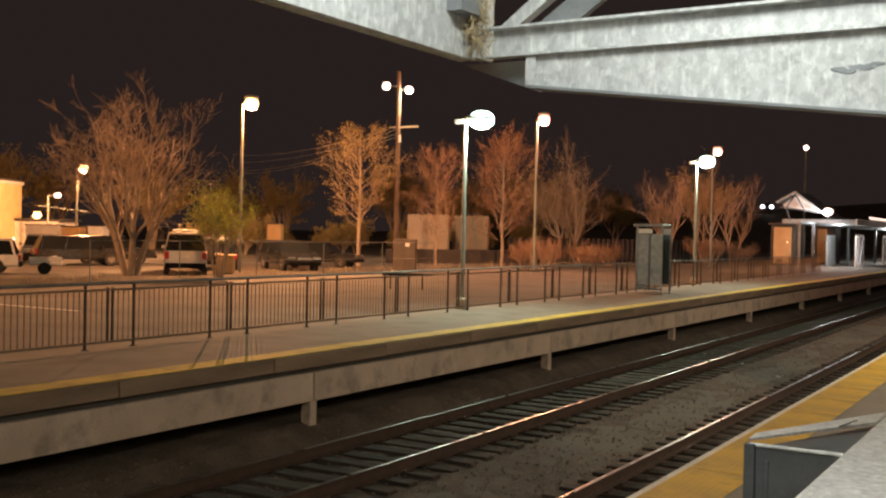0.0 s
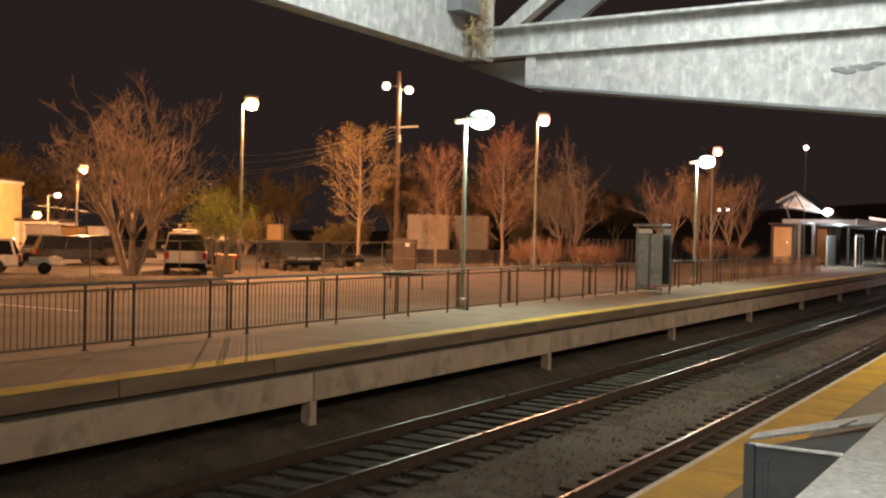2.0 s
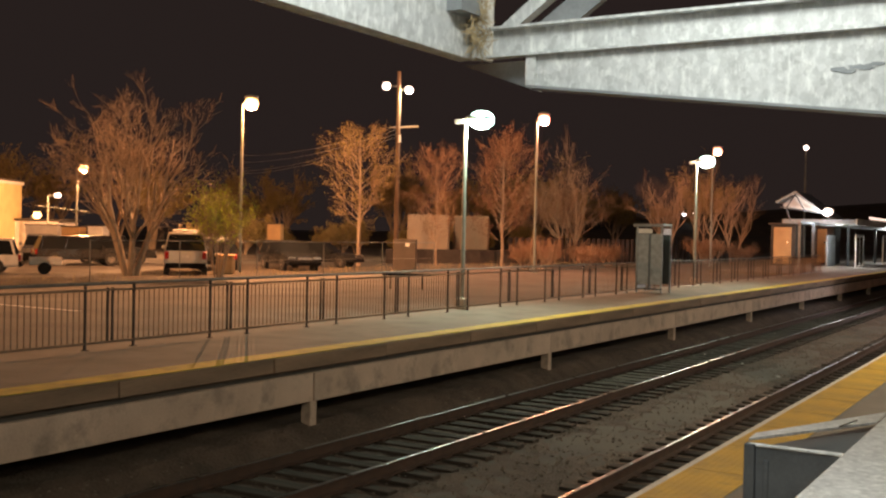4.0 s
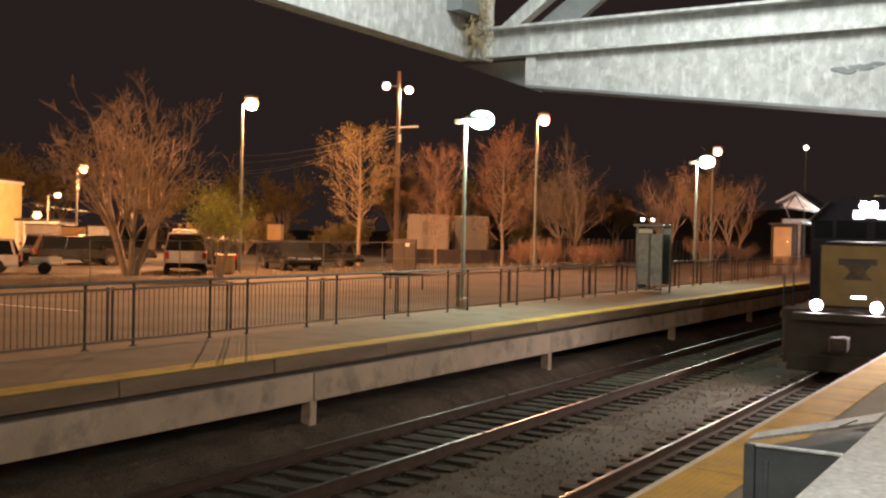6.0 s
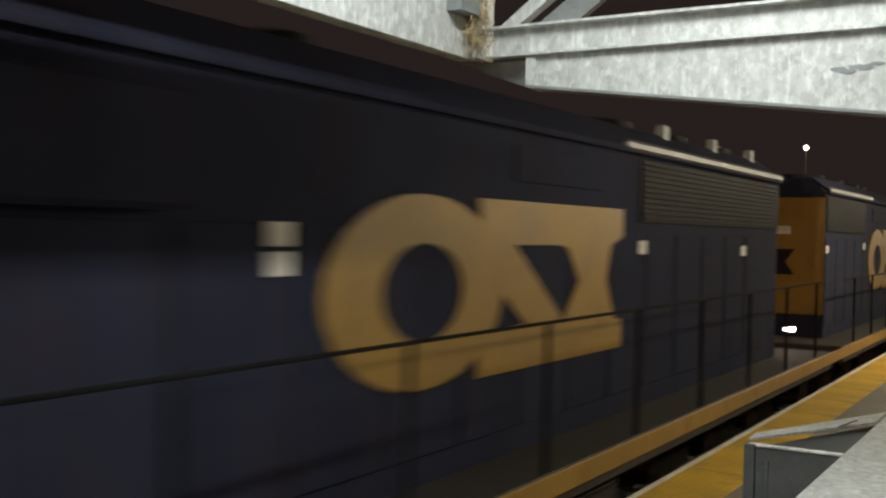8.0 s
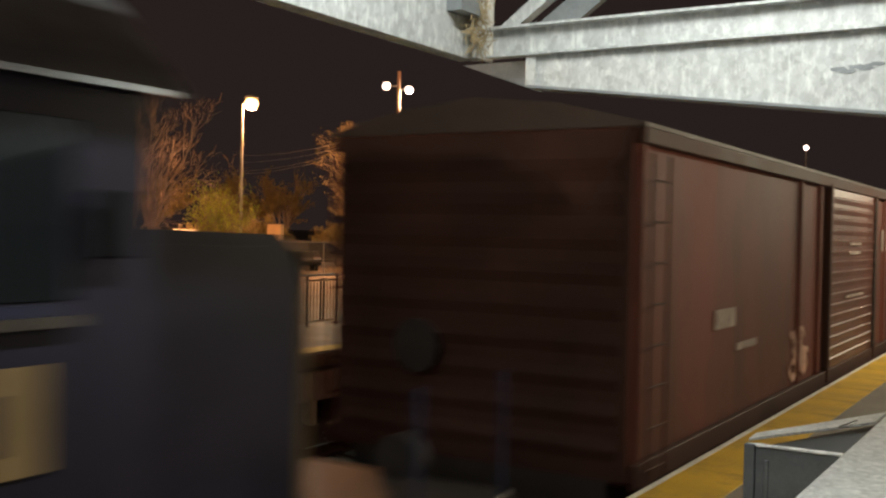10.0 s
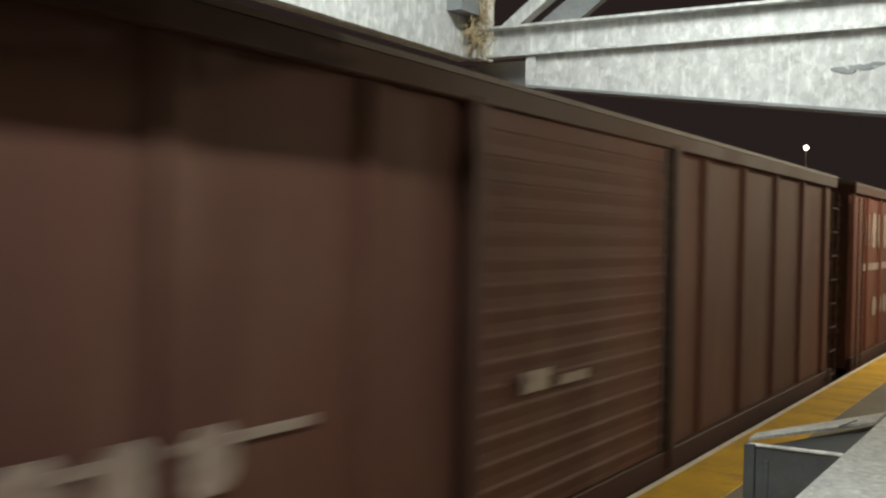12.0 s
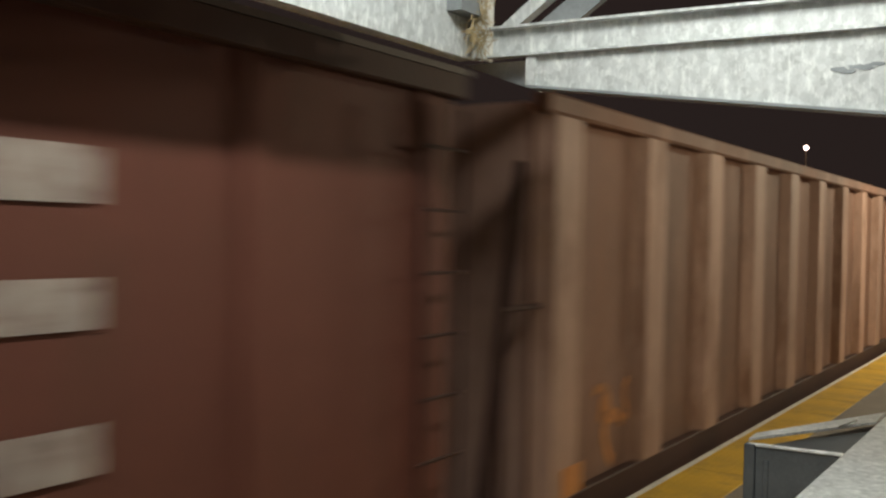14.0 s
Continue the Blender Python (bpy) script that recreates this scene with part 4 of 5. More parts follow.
    c2 = boxcar(18.6, "weathered brown boxcar with heavy side posts and pale marks", "oxide_brown", door=(0.43, 0.62), pitch=1.38, sheet="oxide_brown", swell=0.014)
    stencil_row(c2, -1, -3.0, 2.1, 0.3, 7, 0.46, M["stencil"], n, 3)
    bars(c2, -1, -1.6, 2.3, (0.05,) * 4, (1.1, 1.0, 1.1, 0.9), 0.3, M["stencil"], n)
    scrawl(c2, -1, -2.6, 1.4, 2.4, 0.8, M["tag_pale"], 9, n)
    bars(c2, -1, -8.6, 2.2, (0.14, 0.07), (0.4, 0.5), 0.15, M["stencil"], -1.595, "door_bar")
    boxes("placard", M["tag_orange"], c2, (n, n - 0.008, -0.95, -0.55, 1.45, 1.62))
    TRAIN.append((c2, 63.6, False))
    c3 = boxcar(18.4, "rust-brown boxcar with large faded white stencil blocks", "oxide_warm", door=(0.40, 0.60), pitch=1.38, corrugated=False, swell=0.008)
    stencil_row(c3, -1, -1.4, 3.1, 0.62, 8, 0.62, M["stencil"], n, 4)
    bars(c3, -1, -1.2, 2.72, (0.12,) * 5, (0.8, 0.7, 0.9, 0.8, 0.7), 0.05, M["stencil"], n)
    stencil_row(c3, -1, -2.2, 1.9, 0.34, 5, 0.6, M["stencil"], n, 5)
    for k in range(3):
        stencil_row(c3, -1, -12.6, 3.2 - 0.55 * k, 0.26, 6, 0.4, M["stencil"], n, 7 + k)
    bars(c3, -1, -14.6, 3.30, (0.21,), (1.25,), 0.1, M["stencil"], n)
    bars(c3, -1, -14.95, 2.84, (0.19,), (0.9,), 0.1, M["stencil"], n)
    bars(c3, -1, -14.6, 2.30, (0.19,), (1.25,), 0.1, M["stencil"], n)
    scrawl(c3, -1, -4.4, 1.5, 1.8, 0.6, M["tag_pale"], 12, n)
    TRAIN.append((c3, 83.75, False))
    c4 = hopper(18.0)
    scrawl(c4, -1, -1.6, 1.4, 1.5, 0.7, M["tag_orange"], 15, -1.5)
    TRAIN.append((c4, 102.6, False))


def train_pose(offset, backwards, t):
    y = NOSE_AT_7 + SPEED * (t - 7.0) - offset
    return pose(TRACK_NEAR, y, RAIL, 0, 0, 180 if backwards else 0)


# ---- car park, trees and buildings beyond ----
def grow(rnd, p, d, length, radius, depth, out, spread, up, twig_out, bend=1.0, fork=4):
    """A limb of a few bent pieces that forks into thinner ones."""
    n = 3
    pts = [(p.copy(), radius)]
    for i in range(n):
        d = (d + Vector((rnd.gauss(0, 0.13) * bend, rnd.gauss(0, 0.13) * bend, rnd.gauss(0, 0.10) * bend + up * 0.10))).normalized()
        p = p + d * (length / n)
        pts.append((p.copy(), radius * (1 - 0.45 * (i + 1) / n)))
    (out if depth > 1 else twig_out).append(pts)
    if depth == 0:
        return
    kids = rnd.randint(fork - 1, fork) if depth > 1 else rnd.randint(fork, fork + 2)
    for k in range(kids):
        at = pts[min(n, 1 + int(rnd.random() * n))]
        side = d.orthogonal().normalized()
        side.rotate(Matrix.Rotation(rnd.uniform(0, math.tau), 3, d))
        nd = (d + side * rnd.uniform(0.4, 1.0) * spread).normalized()
        grow(rnd, at[0].copy(), nd, length * rnd.uniform(0.55, 0.82), max(at[1] * 0.62, 0.006), depth - 1, out, spread, up, twig_out, bend, fork)


def limbs_mesh(name, limbs, mat, sides):
    vs, fs = [], []
    for pts in limbs:
        base = len(vs)
        for i, (p, r) in enumerate(pts):
            d = (pts[min(i + 1, len(pts) - 1)][0] - pts[max(i - 1, 0)][0]).normalized()
            u = d.orthogonal().normalized()
            w = d.cross(u)
            for k in range(sides):
                a = math.tau * k / sides
                vs.append(p + (u * math.cos(a) + w * math.sin(a)) * r)
        for i in range(len(pts) - 1):
            for k in range(sides):
                a, b = base + i * sides + k, base + i * sides + (k + 1) % sides
                fs.append((a, b, b + sides, a + sides))
    me = bpy.data.meshes.new(name)
    me.from_pydata([tuple(v) for v in vs], [], fs)
    me.materials.append(mat)
    return me


def leaf_mesh(name, rnd, twigs, per, size, mat):
    vs, fs = [], []
    for pts in twigs:
        for k in range(per):
            i = rnd.randint(1, len(pts) - 1)
            p = pts[i][0] + Vector((rnd.gauss(0, 0.12), rnd.gauss(0, 0.12), rnd.gauss(0, 0.1)))
            a = Vector((rnd.gauss(0, 1), rnd.gauss(0, 1), rnd.gauss(0, 1))).normalized() * size * rnd.uniform(0.6, 1.3)
            b = a.orthogonal().normalized() * size * 0.45
            n = len(vs)
            vs += [p - a * 0.5, p + b * 0.5, p + a * 0.5, p - b * 0.5]
            fs.append((n, n + 1, n + 2, n + 3))
    me = bpy.data.meshes.new(name)
    me.from_pydata([tuple(v) for v in vs], [], fs)
    me.materials.append(mat)
    return me


def tree(name, place, height, seed, label, stems=1, lean=0.2, spread=1.0, leaves=None, per=0, size=0.09, depth=4, girth=0.16, first=0.30, up=1.0, category="tree", leader=0.0, bend=1.0, fork=4):
    rnd = random.Random(seed)
    t = thing(name, pose(*place), label, category, "trees" if category == "tree" else "bushes")
    limbs, twigs = [], []
    for k in range(stems):
        a = math.tau * (k + rnd.random() * 0.6) / stems
        d = Vector((math.cos(a) * lean, math.sin(a) * lean, 1)).normalized()
        r = girth / math.sqrt(stems)
        p = Vector((0.12 * math.cos(a), 0.12 * math.sin(a), -0.1)) if stems > 1 else Vector((0, 0, -0.1))
        top = p + d * height * first
        limbs.append([(p, r * 1.25), (p + d * height * first * 0.5, r), (top, r * 0.85)])
        for j in range(rnd.randint(3, 4)):
            b = math.tau * (j + rnd.random() * 0.7) / 3.5
            nd = (d + Vector((math.cos(b), math.sin(b), 0)) * 0.55 * spread).normalized()
            grow(rnd, top.copy() - d * rnd.random() * height * first * 0.3, nd, height * rnd.uniform(0.24, 0.32), r * 0.6, depth - 1, limbs, spread, up, twigs, bend, fork)
        grow(rnd, top.copy(), d, height * 0.33, r * 0.7, depth - 1, limbs, spread * 0.8, up, twigs, bend, fork)
    if leader:
        limbs, twigs = [], []
        stem = [(Vector((0, 0, -0.1)), girth * 0.62)]
        for i in range(1, 11):
            f = i / 10
            stem.append((Vector((rnd.gauss(0, 0.05), rnd.gauss(0, 0.05), height * 0.96 * f)), girth * 0.6 * (1 - 0.9 * f) + 0.008))
        limbs.append(stem)
        for i in range(34):
            f = first + (0.96 - first) * i / 33
            p = Vector((0, 0, height * 0.96 * f))
            a = i * 2.4 + rnd.random()
            reach = height * leader * (0.35 + 0.65 * math.sin(math.pi * min(1, ((f - first) / (1 - first)) * 0.85 + 0.15)))
            d = Vector((math.cos(a), math.sin(a), rnd.uniform(0.55, 1.0))).normalized()
            grow(rnd, p, d, reach * rnd.uniform(0.6, 0.8), girth * 0.2 * (1.15 - f), depth - 2, limbs, spread, up, twigs)
    ob = new("trunk", limbs_mesh("trunk", limbs, M["bark"], 6))
    ob.parent = t
    ob = new("crown", limbs_mesh("crown", twigs, M["twig"], 3))
    ob.parent = t
    if leaves:
        ob = new("leaves", leaf_mesh("leaves", rnd, twigs, per, size, M[leaves]))
        ob.parent = t
    return t


def build_trees():
    tree("bare_tree", (34.2, -30.8, LOT), 7.6, 53, "large bare many-stemmed tree lit orange by street lamps", stems=5, lean=0.33, spread=0.95, girth=0.27, depth=6, first=0.32, up=0.3, bend=0.9, fork=3)
    tree("leafy_bush", (30.5, -32.2, LOT), 4.4, 12, "yellow-green spring bush beside the parked vehicles", stems=9, lean=0.2, spread=0.45, leaves="bud_green", per=4, size=0.09, depth=3, girth=0.09, first=0.30, category="bush")
    tree("young_tree", (36.5, -50.35, LOT), 7.9, 13, "young tree coming into leaf with a slim trunk", spread=0.8, leaves="bud", per=4, size=0.12, depth=4, girth=0.2, first=0.30, up=0.6, leader=0.34)
    tree("young_tree", (34.7, -56.2, LOT), 6.9, 14, "thin tree with sparse reddish buds", spread=0.8, leaves="bud_red", per=4, size=0.12, depth=4, girth=0.15, first=0.22, leader=0.34)
    tree("young_tree", (33.0, -61.9, LOT), 8.1, 15, "tall tree with reddish spring buds", spread=0.8, leaves="bud_red", per=8, size=0.13, depth=4, girth=0.18, first=0.2, leader=0.36)
    tree("bare_tree", (33.1, -73.4, LOT), 8.6, 16, "spreading bare tree beyond the fence", stems=3, lean=0.4, spread=1.0, leaves="bud_red", per=1, size=0.1, depth=5, girth=0.25, first=0.26)
    tree("bare_tree", (28.6, -81.9, LOT), 7.8, 17, "thin bare tree in a roadside clump", stems=2, lean=0.2, spread=0.8, depth=4, girth=0.18)
    tree("young_tree", (26.0, -83.7, LOT), 8.2, 18, "thin tree with yellowing leaves in a clump", stems=3, lean=0.18, spread=0.7, leaves="bud", per=4, size=0.14, depth=4, girth=0.18)
    tree("bare_tree", (24.0, -85.0, LOT), 7.2, 19, "slender leaning bare tree by the lamp", stems=2, lean=0.3, spread=0.6, depth=4, girth=0.16)
    for k, (x, y, h) in enumerate([(26.4, -54.3, 2.4), (28.0, -55.5, 2.0), (24.8, -57.5, 1.9), (24.0, -79.5, 2.6), (25.5, -81.5, 2.8), (22.6, -82.5, 2.2), (29.5, -62.0, 2.1), (27.0, -66.0, 2.0), (31.0, -70.0, 2.2), (26.5, -74.0, 2.1)]):
        tree("scrub_bush", (x, y, LOT), h, 30 + k, "tangled reddish-brown scrub bush", stems=7, lean=0.55, spread=0.9, leaves="bud_red", per=3, size=0.09, depth=3, girth=0.1, first=0.3, category="bush")
    for k in range(5, 22):
        x, y = 62 - 0.75 * k, -48 - 2.6 * k
        tree("scrub_bush", (x + (k % 3), y, LOT), 2.6 + 0.5 * (k % 4), 60 + k, "dark tangled scrub along the edge of the woods", stems=5, lean=0.4, spread=0.9, leaves="bud", per=5, size=0.2, depth=3, girth=0.12, first=0.2, category="bush")
    # dark woods behind
    rnd = random.Random(77)
    for k in range(26):
        x = rnd.uniform(52, 84)
        y = -48 - 6.2 * k + rnd.uniform(-3, 3)
        if k < 7:
            x += 22
        tree("woodland_tree", (x, y, LOT), rnd.uniform(8, 12), 100 + k, "dark bare woodland tree in the distance", stems=2, lean=0.2, spread=1.0, leaves="bud", per=5, size=0.28, depth=4, girth=0.3)


def street_lamp(x, y, z, lens, toward, label):
    """A tapered pole with a cobra-head lantern."""
    t = thing("street_lamp", pose(x, y, LOT if z > 2.9 or x > 20 else 0), label, "street lamp", "street lamps")
    h = z - LOT
    tx, ty = toward
    n = math.hypot(tx, ty)
    tx, ty = tx / n, ty / n
    bx, by = -tx * 0.45, -ty * 0.45
    tubes("pole", M["pole"], t, ((bx, by, 0), (bx, by, h - 0.05), 0.075, 0.055), seg=12)
    boxes("base_plate", M["pole"], t, (bx - 0.18, bx + 0.18, by - 0.18, by + 0.18, 0, 0.04), bevel=0.01)
    tubes("arm", M["pole"], t, ((bx, by, h - 0.1), (tx * 0.1, ty * 0.1, h + 0.05), 0.035), seg=8)
    bm = bmesh.new()
    ball(bm, (0, 0, h + 0.30), 0.36, 0.36, 0.10, 14)
    part("lantern", bm, M["pole"], t, smooth=True)
    bm = bmesh.new()
    ball(bm, (0, 0, h - 0.02), 0.33, 0.33, 0.30, 14)
    part("lens", bm, M[lens], t, "glowing lens", smooth=True)
    return t


def build_lamps():
    names = ["lens_sodium", "lens_sodium", "lens_sodium", "lens_pink", "lens_pink", "lens_sodium"]
    for (x, y, z, c, w), lens in zip(LOT_LAMPS, names):
        street_lamp(x, y, z, lens, (-0.5, -1) if x > 30 else (-0.52, -0.85), "tall grey street lamp with a glowing orange lens")
    # the last two of NEAR_LAMPS are posts for the added fill lights
    for x, y, z in PLATFORM_LAMPS + NEAR_LAMPS:
        t = thing("platform_lamp", pose(x, y, 0), "slim platform lamp post with a white-green lantern", "lamp post", "platform lamps")
        tubes("pole", M["pole"], t, ((0, 0, 0), (0, 0, z - 0.1), 0.06, 0.045), seg=12)
        boxes("foot", M["concrete"], t, (-0.14, 0.14, -0.14, 0.14, 0, 0.3), bevel=0.03)
        s = -1 if x > 0 else 1
        bm = bmesh.new()
        ball(bm, (s * 0.30, -0.15, z), 0.42, 0.26, 0.10, 14)
        part("lantern", bm, M["pole"], t, smooth=True)
        bm = bmesh.new()
        ball(bm, (s * 0.36, -0.2, z - 0.04), 0.36, 0.30, 0.25, 14)
        part("lens", bm, M["lens_mercury"], t, "glowing white-green lens", smooth=True)
        boxes("camera_box", M["trim_white"], t, (-s * 0.05, -s * 0.3, -0.06, 0.06, z - 0.14, z - 0.02), bevel=0.01)
    # flood lights on a timber utility pole
    u = thing("utility_pole", pose(40.3, -60.0, LOT), "weathered timber utility pole with two floodlights", "utility pole")
    tubes("pole", M["wood_pole"], u, ((0, 0, 0), (0, 0, 13.2), 0.19, 0.12), seg=12)
    boxes("cross_arm", M["wood_pole"], u, (-1.1, 1.1, -0.9, -0.8, 9.4, 9.52), bevel=0.01)
    for x, y, z in ((0.75, 0.45, 12.2), (-0.6, -0.35, 11.95)):
        bm = bmesh.new()
        ball(bm, (x, y, z), 0.28, 0.28, 0.27, 12)
        lf = part("floodlight", bm, M["lens_white"], u, "glowing floodlight", smooth=True)
        tubes("bracket", M["pole"], lf, ((0, 0, z), (x, y, z), 0.04), seg=6)
    boxes("transformer_box", M["trim_white"], u, (-0.3, -0.15, 0.1, 0.25, 8.3, 8.8), bevel=0.01)
    for k in range(4):
        a, b = Vector((40.3, -60.0, 9.35 - 0.25 * k)), Vector((65.3, -71.6, 7.7 - 0.25 * k)) if k > 1 else Vector((64.8, -71.4, 8.6 - 0.6 * k))
        bm = bmesh.new()
        last = a
        for i in range(1, 13):
            f = i / 12
            p = a.lerp(b, f) - Vector((0, 0, 2.2 * f * (1 - f)))
            tube(bm, last, p, 0.013, seg=4, caps=False)
            last = p
        tagged(part("overhead_wire", bm, M["fence_top"]), "slack overhead wire from the timber pole", "wire", "overhead wires")
    # small white lamp on a thin pole
    w = thing("yard_lamp", pose(67.0, -53.0, LOT), "thin yard lamp pole with a small white lamp", "lamp post")
    tubes("pole", M["pole"], w, ((0.5, 0.45, 0), (0.5, 0.45, 4.4), 0.09, 0.06), seg=8)
    bm = bmesh.new()
    ball(bm, (-0.05, 0, 4.4), 0.26, 0.26, 0.18, 10)
    part("lens", bm, M["lens_white"], w, "glowing white lens", smooth=True)
    tubes("arm", M["pole"], w, ((0.5, 0.45, 4.35), (-0.05, 0, 4.45), 0.03), ((1.2, 1.0, 3.6), (-1.6, -1.6, 3.2), 0.03), seg=6)
    far = thing("distant_mast_lamp", pose(26.9, -124.3, LOT), "distant tall mast with one white lamp", "lamp mast")
    tubes("pole", M["pole"], far, ((0, 0, 0), (0, 0, 12.6), 0.15, 0.08), seg=8)
    bm = bmesh.new()
    ball(bm, (0, 0, 12.75), 0.3, 0.3, 0.3, 10)
    part("lens", bm, M["lens_white"], far, "glowing lens", smooth=True)


def vehicle(name, m, label, paint, L=4.7, W=1.85, H=1.75, kind="suv", light_bar=False, category="car"):
    """A parked vehicle; y runs to its front, z from the ground."""
    v = thing(name, m, label, category, "parked vehicles")
    hood, wz = (H * 0.58, H * 0.60)
    roof0, roof1 = (-L / 2 + 0.25, L * 0.10) if kind == "suv" else (-L * 0.28, L * 0.08)
    if kind == "van":
        roof0, roof1, hood = -L / 2 + 0.1, L * 0.22, H * 0.56
    bm = bmesh.new()
    prism(bm, [(-L / 2, 0.35), (-L / 2, hood * 0.98), (L / 2 - 0.9, hood), (L / 2 - 0.1, hood * 0.84), (L / 2, 0.62), (L / 2, 0.35)], 0, -W / 2, W / 2)
    bmesh.ops.bevel(bm, geom=list(bm.edges), offset=0.07, segments=2, affect="EDGES")
    part("body", bm, M[paint], v)
    bm = bmesh.new()
    w = W / 2 - 0.06
    low = [(-w, roof0 - 0.15, hood - 0.05), (w, roof0 - 0.15, hood - 0.05), (w, roof1 + 0.75, hood - 0.05), (-w, roof1 + 0.75, hood - 0.05)]
    k = W / 2 - 0.22
    high = [(-k, roof0 + 0.1, H - 0.1), (k, roof0 + 0.1, H - 0.1), (k, roof1, H - 0.1), (-k, roof1, H - 0.1)]
    a = [bm.verts.new(p) for p in low]
    b = [bm.verts.new(p) for p in high]
    bm.faces.new(b)
    for i in range(4):
        bm.faces.new((a[i], a[(i + 1) % 4], b[(i + 1) % 4], b[i]))
    bmesh.ops.recalc_face_normals(bm, faces=bm.faces)
    part("glasshouse", bm, M["car_glass"], v, "dark windows")
    boxes("roof", M[paint], v, (-k - 0.03, k + 0.03, roof0 + 0.05, roof1 + 0.05, H - 0.12, H - 0.03), bevel=0.03)
    for s in (-1, 1):
        for y0, y1 in ((roof0 + 0.02, roof0 + 0.12), ((roof0 + roof1) / 2 - 0.05, (roof0 + roof1) / 2 + 0.05)):
            bm = bmesh.new()
            tube(bm, (s * (w + 0.01), y0 - 0.05, hood - 0.05), (s * (k + 0.02), y1, H - 0.08), 0.05, seg=6)
            part("window_pillar", bm, M[paint], v)
        boxes("headlight", M["chrome"], v, (s * W * 0.36 - 0.2, s * W * 0.36 + 0.2, L / 2 - 0.10, L / 2 + 0.015, hood * 0.70, hood * 0.84), bevel=0.02)
        boxes("tail_light", M["tail_red"], v, (s * W * 0.43 - 0.09, s * W * 0.43 + 0.09, -L / 2 - 0.015, -L / 2 + 0.1, hood * 0.66, hood * 0.95), bevel=0.02)
        boxes("wing_mirror", M[paint], v, (s * W / 2, s * (W / 2 + 0.18), roof1 + 0.45, roof1 + 0.55, hood, hood + 0.16), bevel=0.02)
        for y in (-L * 0.30, L * 0.31):
            bm = bmesh.new()
            tube(bm, (s * (W / 2 - 0.20), y, 0.34), (s * (W / 2 + 0.01), y, 0.34), 0.34, seg=20)
            t = part("tyre", bm, M["tyre"], v)
            tubes("rim", M["chrome"], t, ((s * (W / 2), y, 0.34), (s * (W / 2 + 0.02), y, 0.34), 0.2), seg=14)
    boxes("front_bumper", M["black"], v, (-W / 2 + 0.05, W / 2 - 0.05, L / 2 - 0.08, L / 2 + 0.05, 0.35, 0.55), bevel=0.03)
    boxes("rear_bumper", M["black"], v, (-W / 2 + 0.05, W / 2 - 0.05, -L / 2 - 0.05, -L / 2 + 0.08, 0.35, 0.58), bevel=0.03)
    boxes("grille", M["chrome"], v, (-0.35, 0.35, L / 2, L / 2 + 0.025, hood * 0.66, hood * 0.8), bevel=0.01)
    boxes("plate", M["white_mark"], v, (-0.16, 0.16, -L / 2 - 0.03, -L / 2 - 0.01, 0.8, 0.92))
    if light_bar:
        boxes("light_bar", M["trim_white"], v, (-0.6, 0.6, roof1 - 0.9, roof1 - 0.6, H - 0.03, H + 0.1), bevel=0.03)
        tubes("aerial", M["trim_white"], v, ((-0.3, roof0 + 0.6, H - 0.03), (-0.3, roof0 + 0.6, H + 0.35), 0.03), seg=6)
    return v


def build_verge():
    """A strip of dirt behind a worn kerb, with dead grass, where the trees stand."""
    rnd = random.Random(51)
    bm = bmesh.new()
    rows = []
    for j in range(61):
        y = 12 - 100 * j / 60
        wide = 5.4 + 7 * min(1, max(0, (-30 - y) / 14))
        rows.append([bm.verts.new((30.12 + wide * i / 8 + (0.5 * noise.noise((y * 0.3, i, 2)) if i == 8 else 0), y, LOT + (0.02 if i in (0, 8) else 0.05 + 0.03 * noise.noise((i * 0.8, y * 0.7, 1))))) for i in range(9)])
    for a, b in zip(rows, rows[1:]):
        for i in range(8):
            bm.faces.new((a[i], b[i], b[i + 1], a[i + 1]))
    setting("dirt_verge", bm, M["verge"], "dark dirt verge with dead leaves beside the car park", "ground")
    bm = bmesh.new()
    for k in range(33):
        box(bm, 29.98, 30.13, 12 - 3 * k - 2.98, 12 - 3 * k, LOT - 0.02, LOT + 0.09, bevel=0.02)
    setting("kerb", bm, M["concrete"], "worn concrete kerb along the verge", "kerb")
    bm = bmesh.new()
    for k in range(2200):
        x, y = rnd.uniform(30.2, 34.6), 8 - 84 * rnd.random()
        p = Vector((x, y, LOT + 0.03))
        tube(bm, p, p + Vector((rnd.gauss(0, 0.08), rnd.gauss(0, 0.08), rnd.uniform(0.08, 0.3))), 0.008, 0.002, seg=3, caps=False)
    tagged(part("dead_grass", bm, M["straw"]), "thin dead grass on the dirt verge", "grass", "", "stuff")
    bm = bmesh.new()
    box(bm, 21.2, 26.0, -17.55, -17.43, LOT, LOT + 0.004)
    box(bm, 21.2, 26.0, -14.75, -14.63, LOT, LOT + 0.004)
    setting("parking_line", bm, M["white_line"], "faded white parking line on the asphalt", "road marking")


def build_lot():
    vehicle("estate_car", pose(35.0, -34.8, LOT, 0, 0, -135), "white-roofed dark utility vehicle with a roof light bar, parked", "car_white", H=1.95, light_bar=True)
    vehicle("dark_car", pose(35.2, -42.4, LOT, 0, 0, 60), "black parked car facing the platform", "car_dark", H=1.6, L=4.6)
    vehicle("dark_car", pose(37.6, -39.6, LOT, 0, 0, -135), "dark parked estate with a roof light bar", "car_dark", H=1.6, light_bar=True)
    vehicle("dark_car", pose(37.2, -47.6, LOT, 0, 0, 110), "dark parked saloon under the tree", "car_dark", H=1.5, kind="saloon")
    vehicle("white_estate", pose(40.0, -26.8, LOT, 0, 0, -40), "white parked estate car with red rear lights", "car_white", H=1.55, L=4.8)
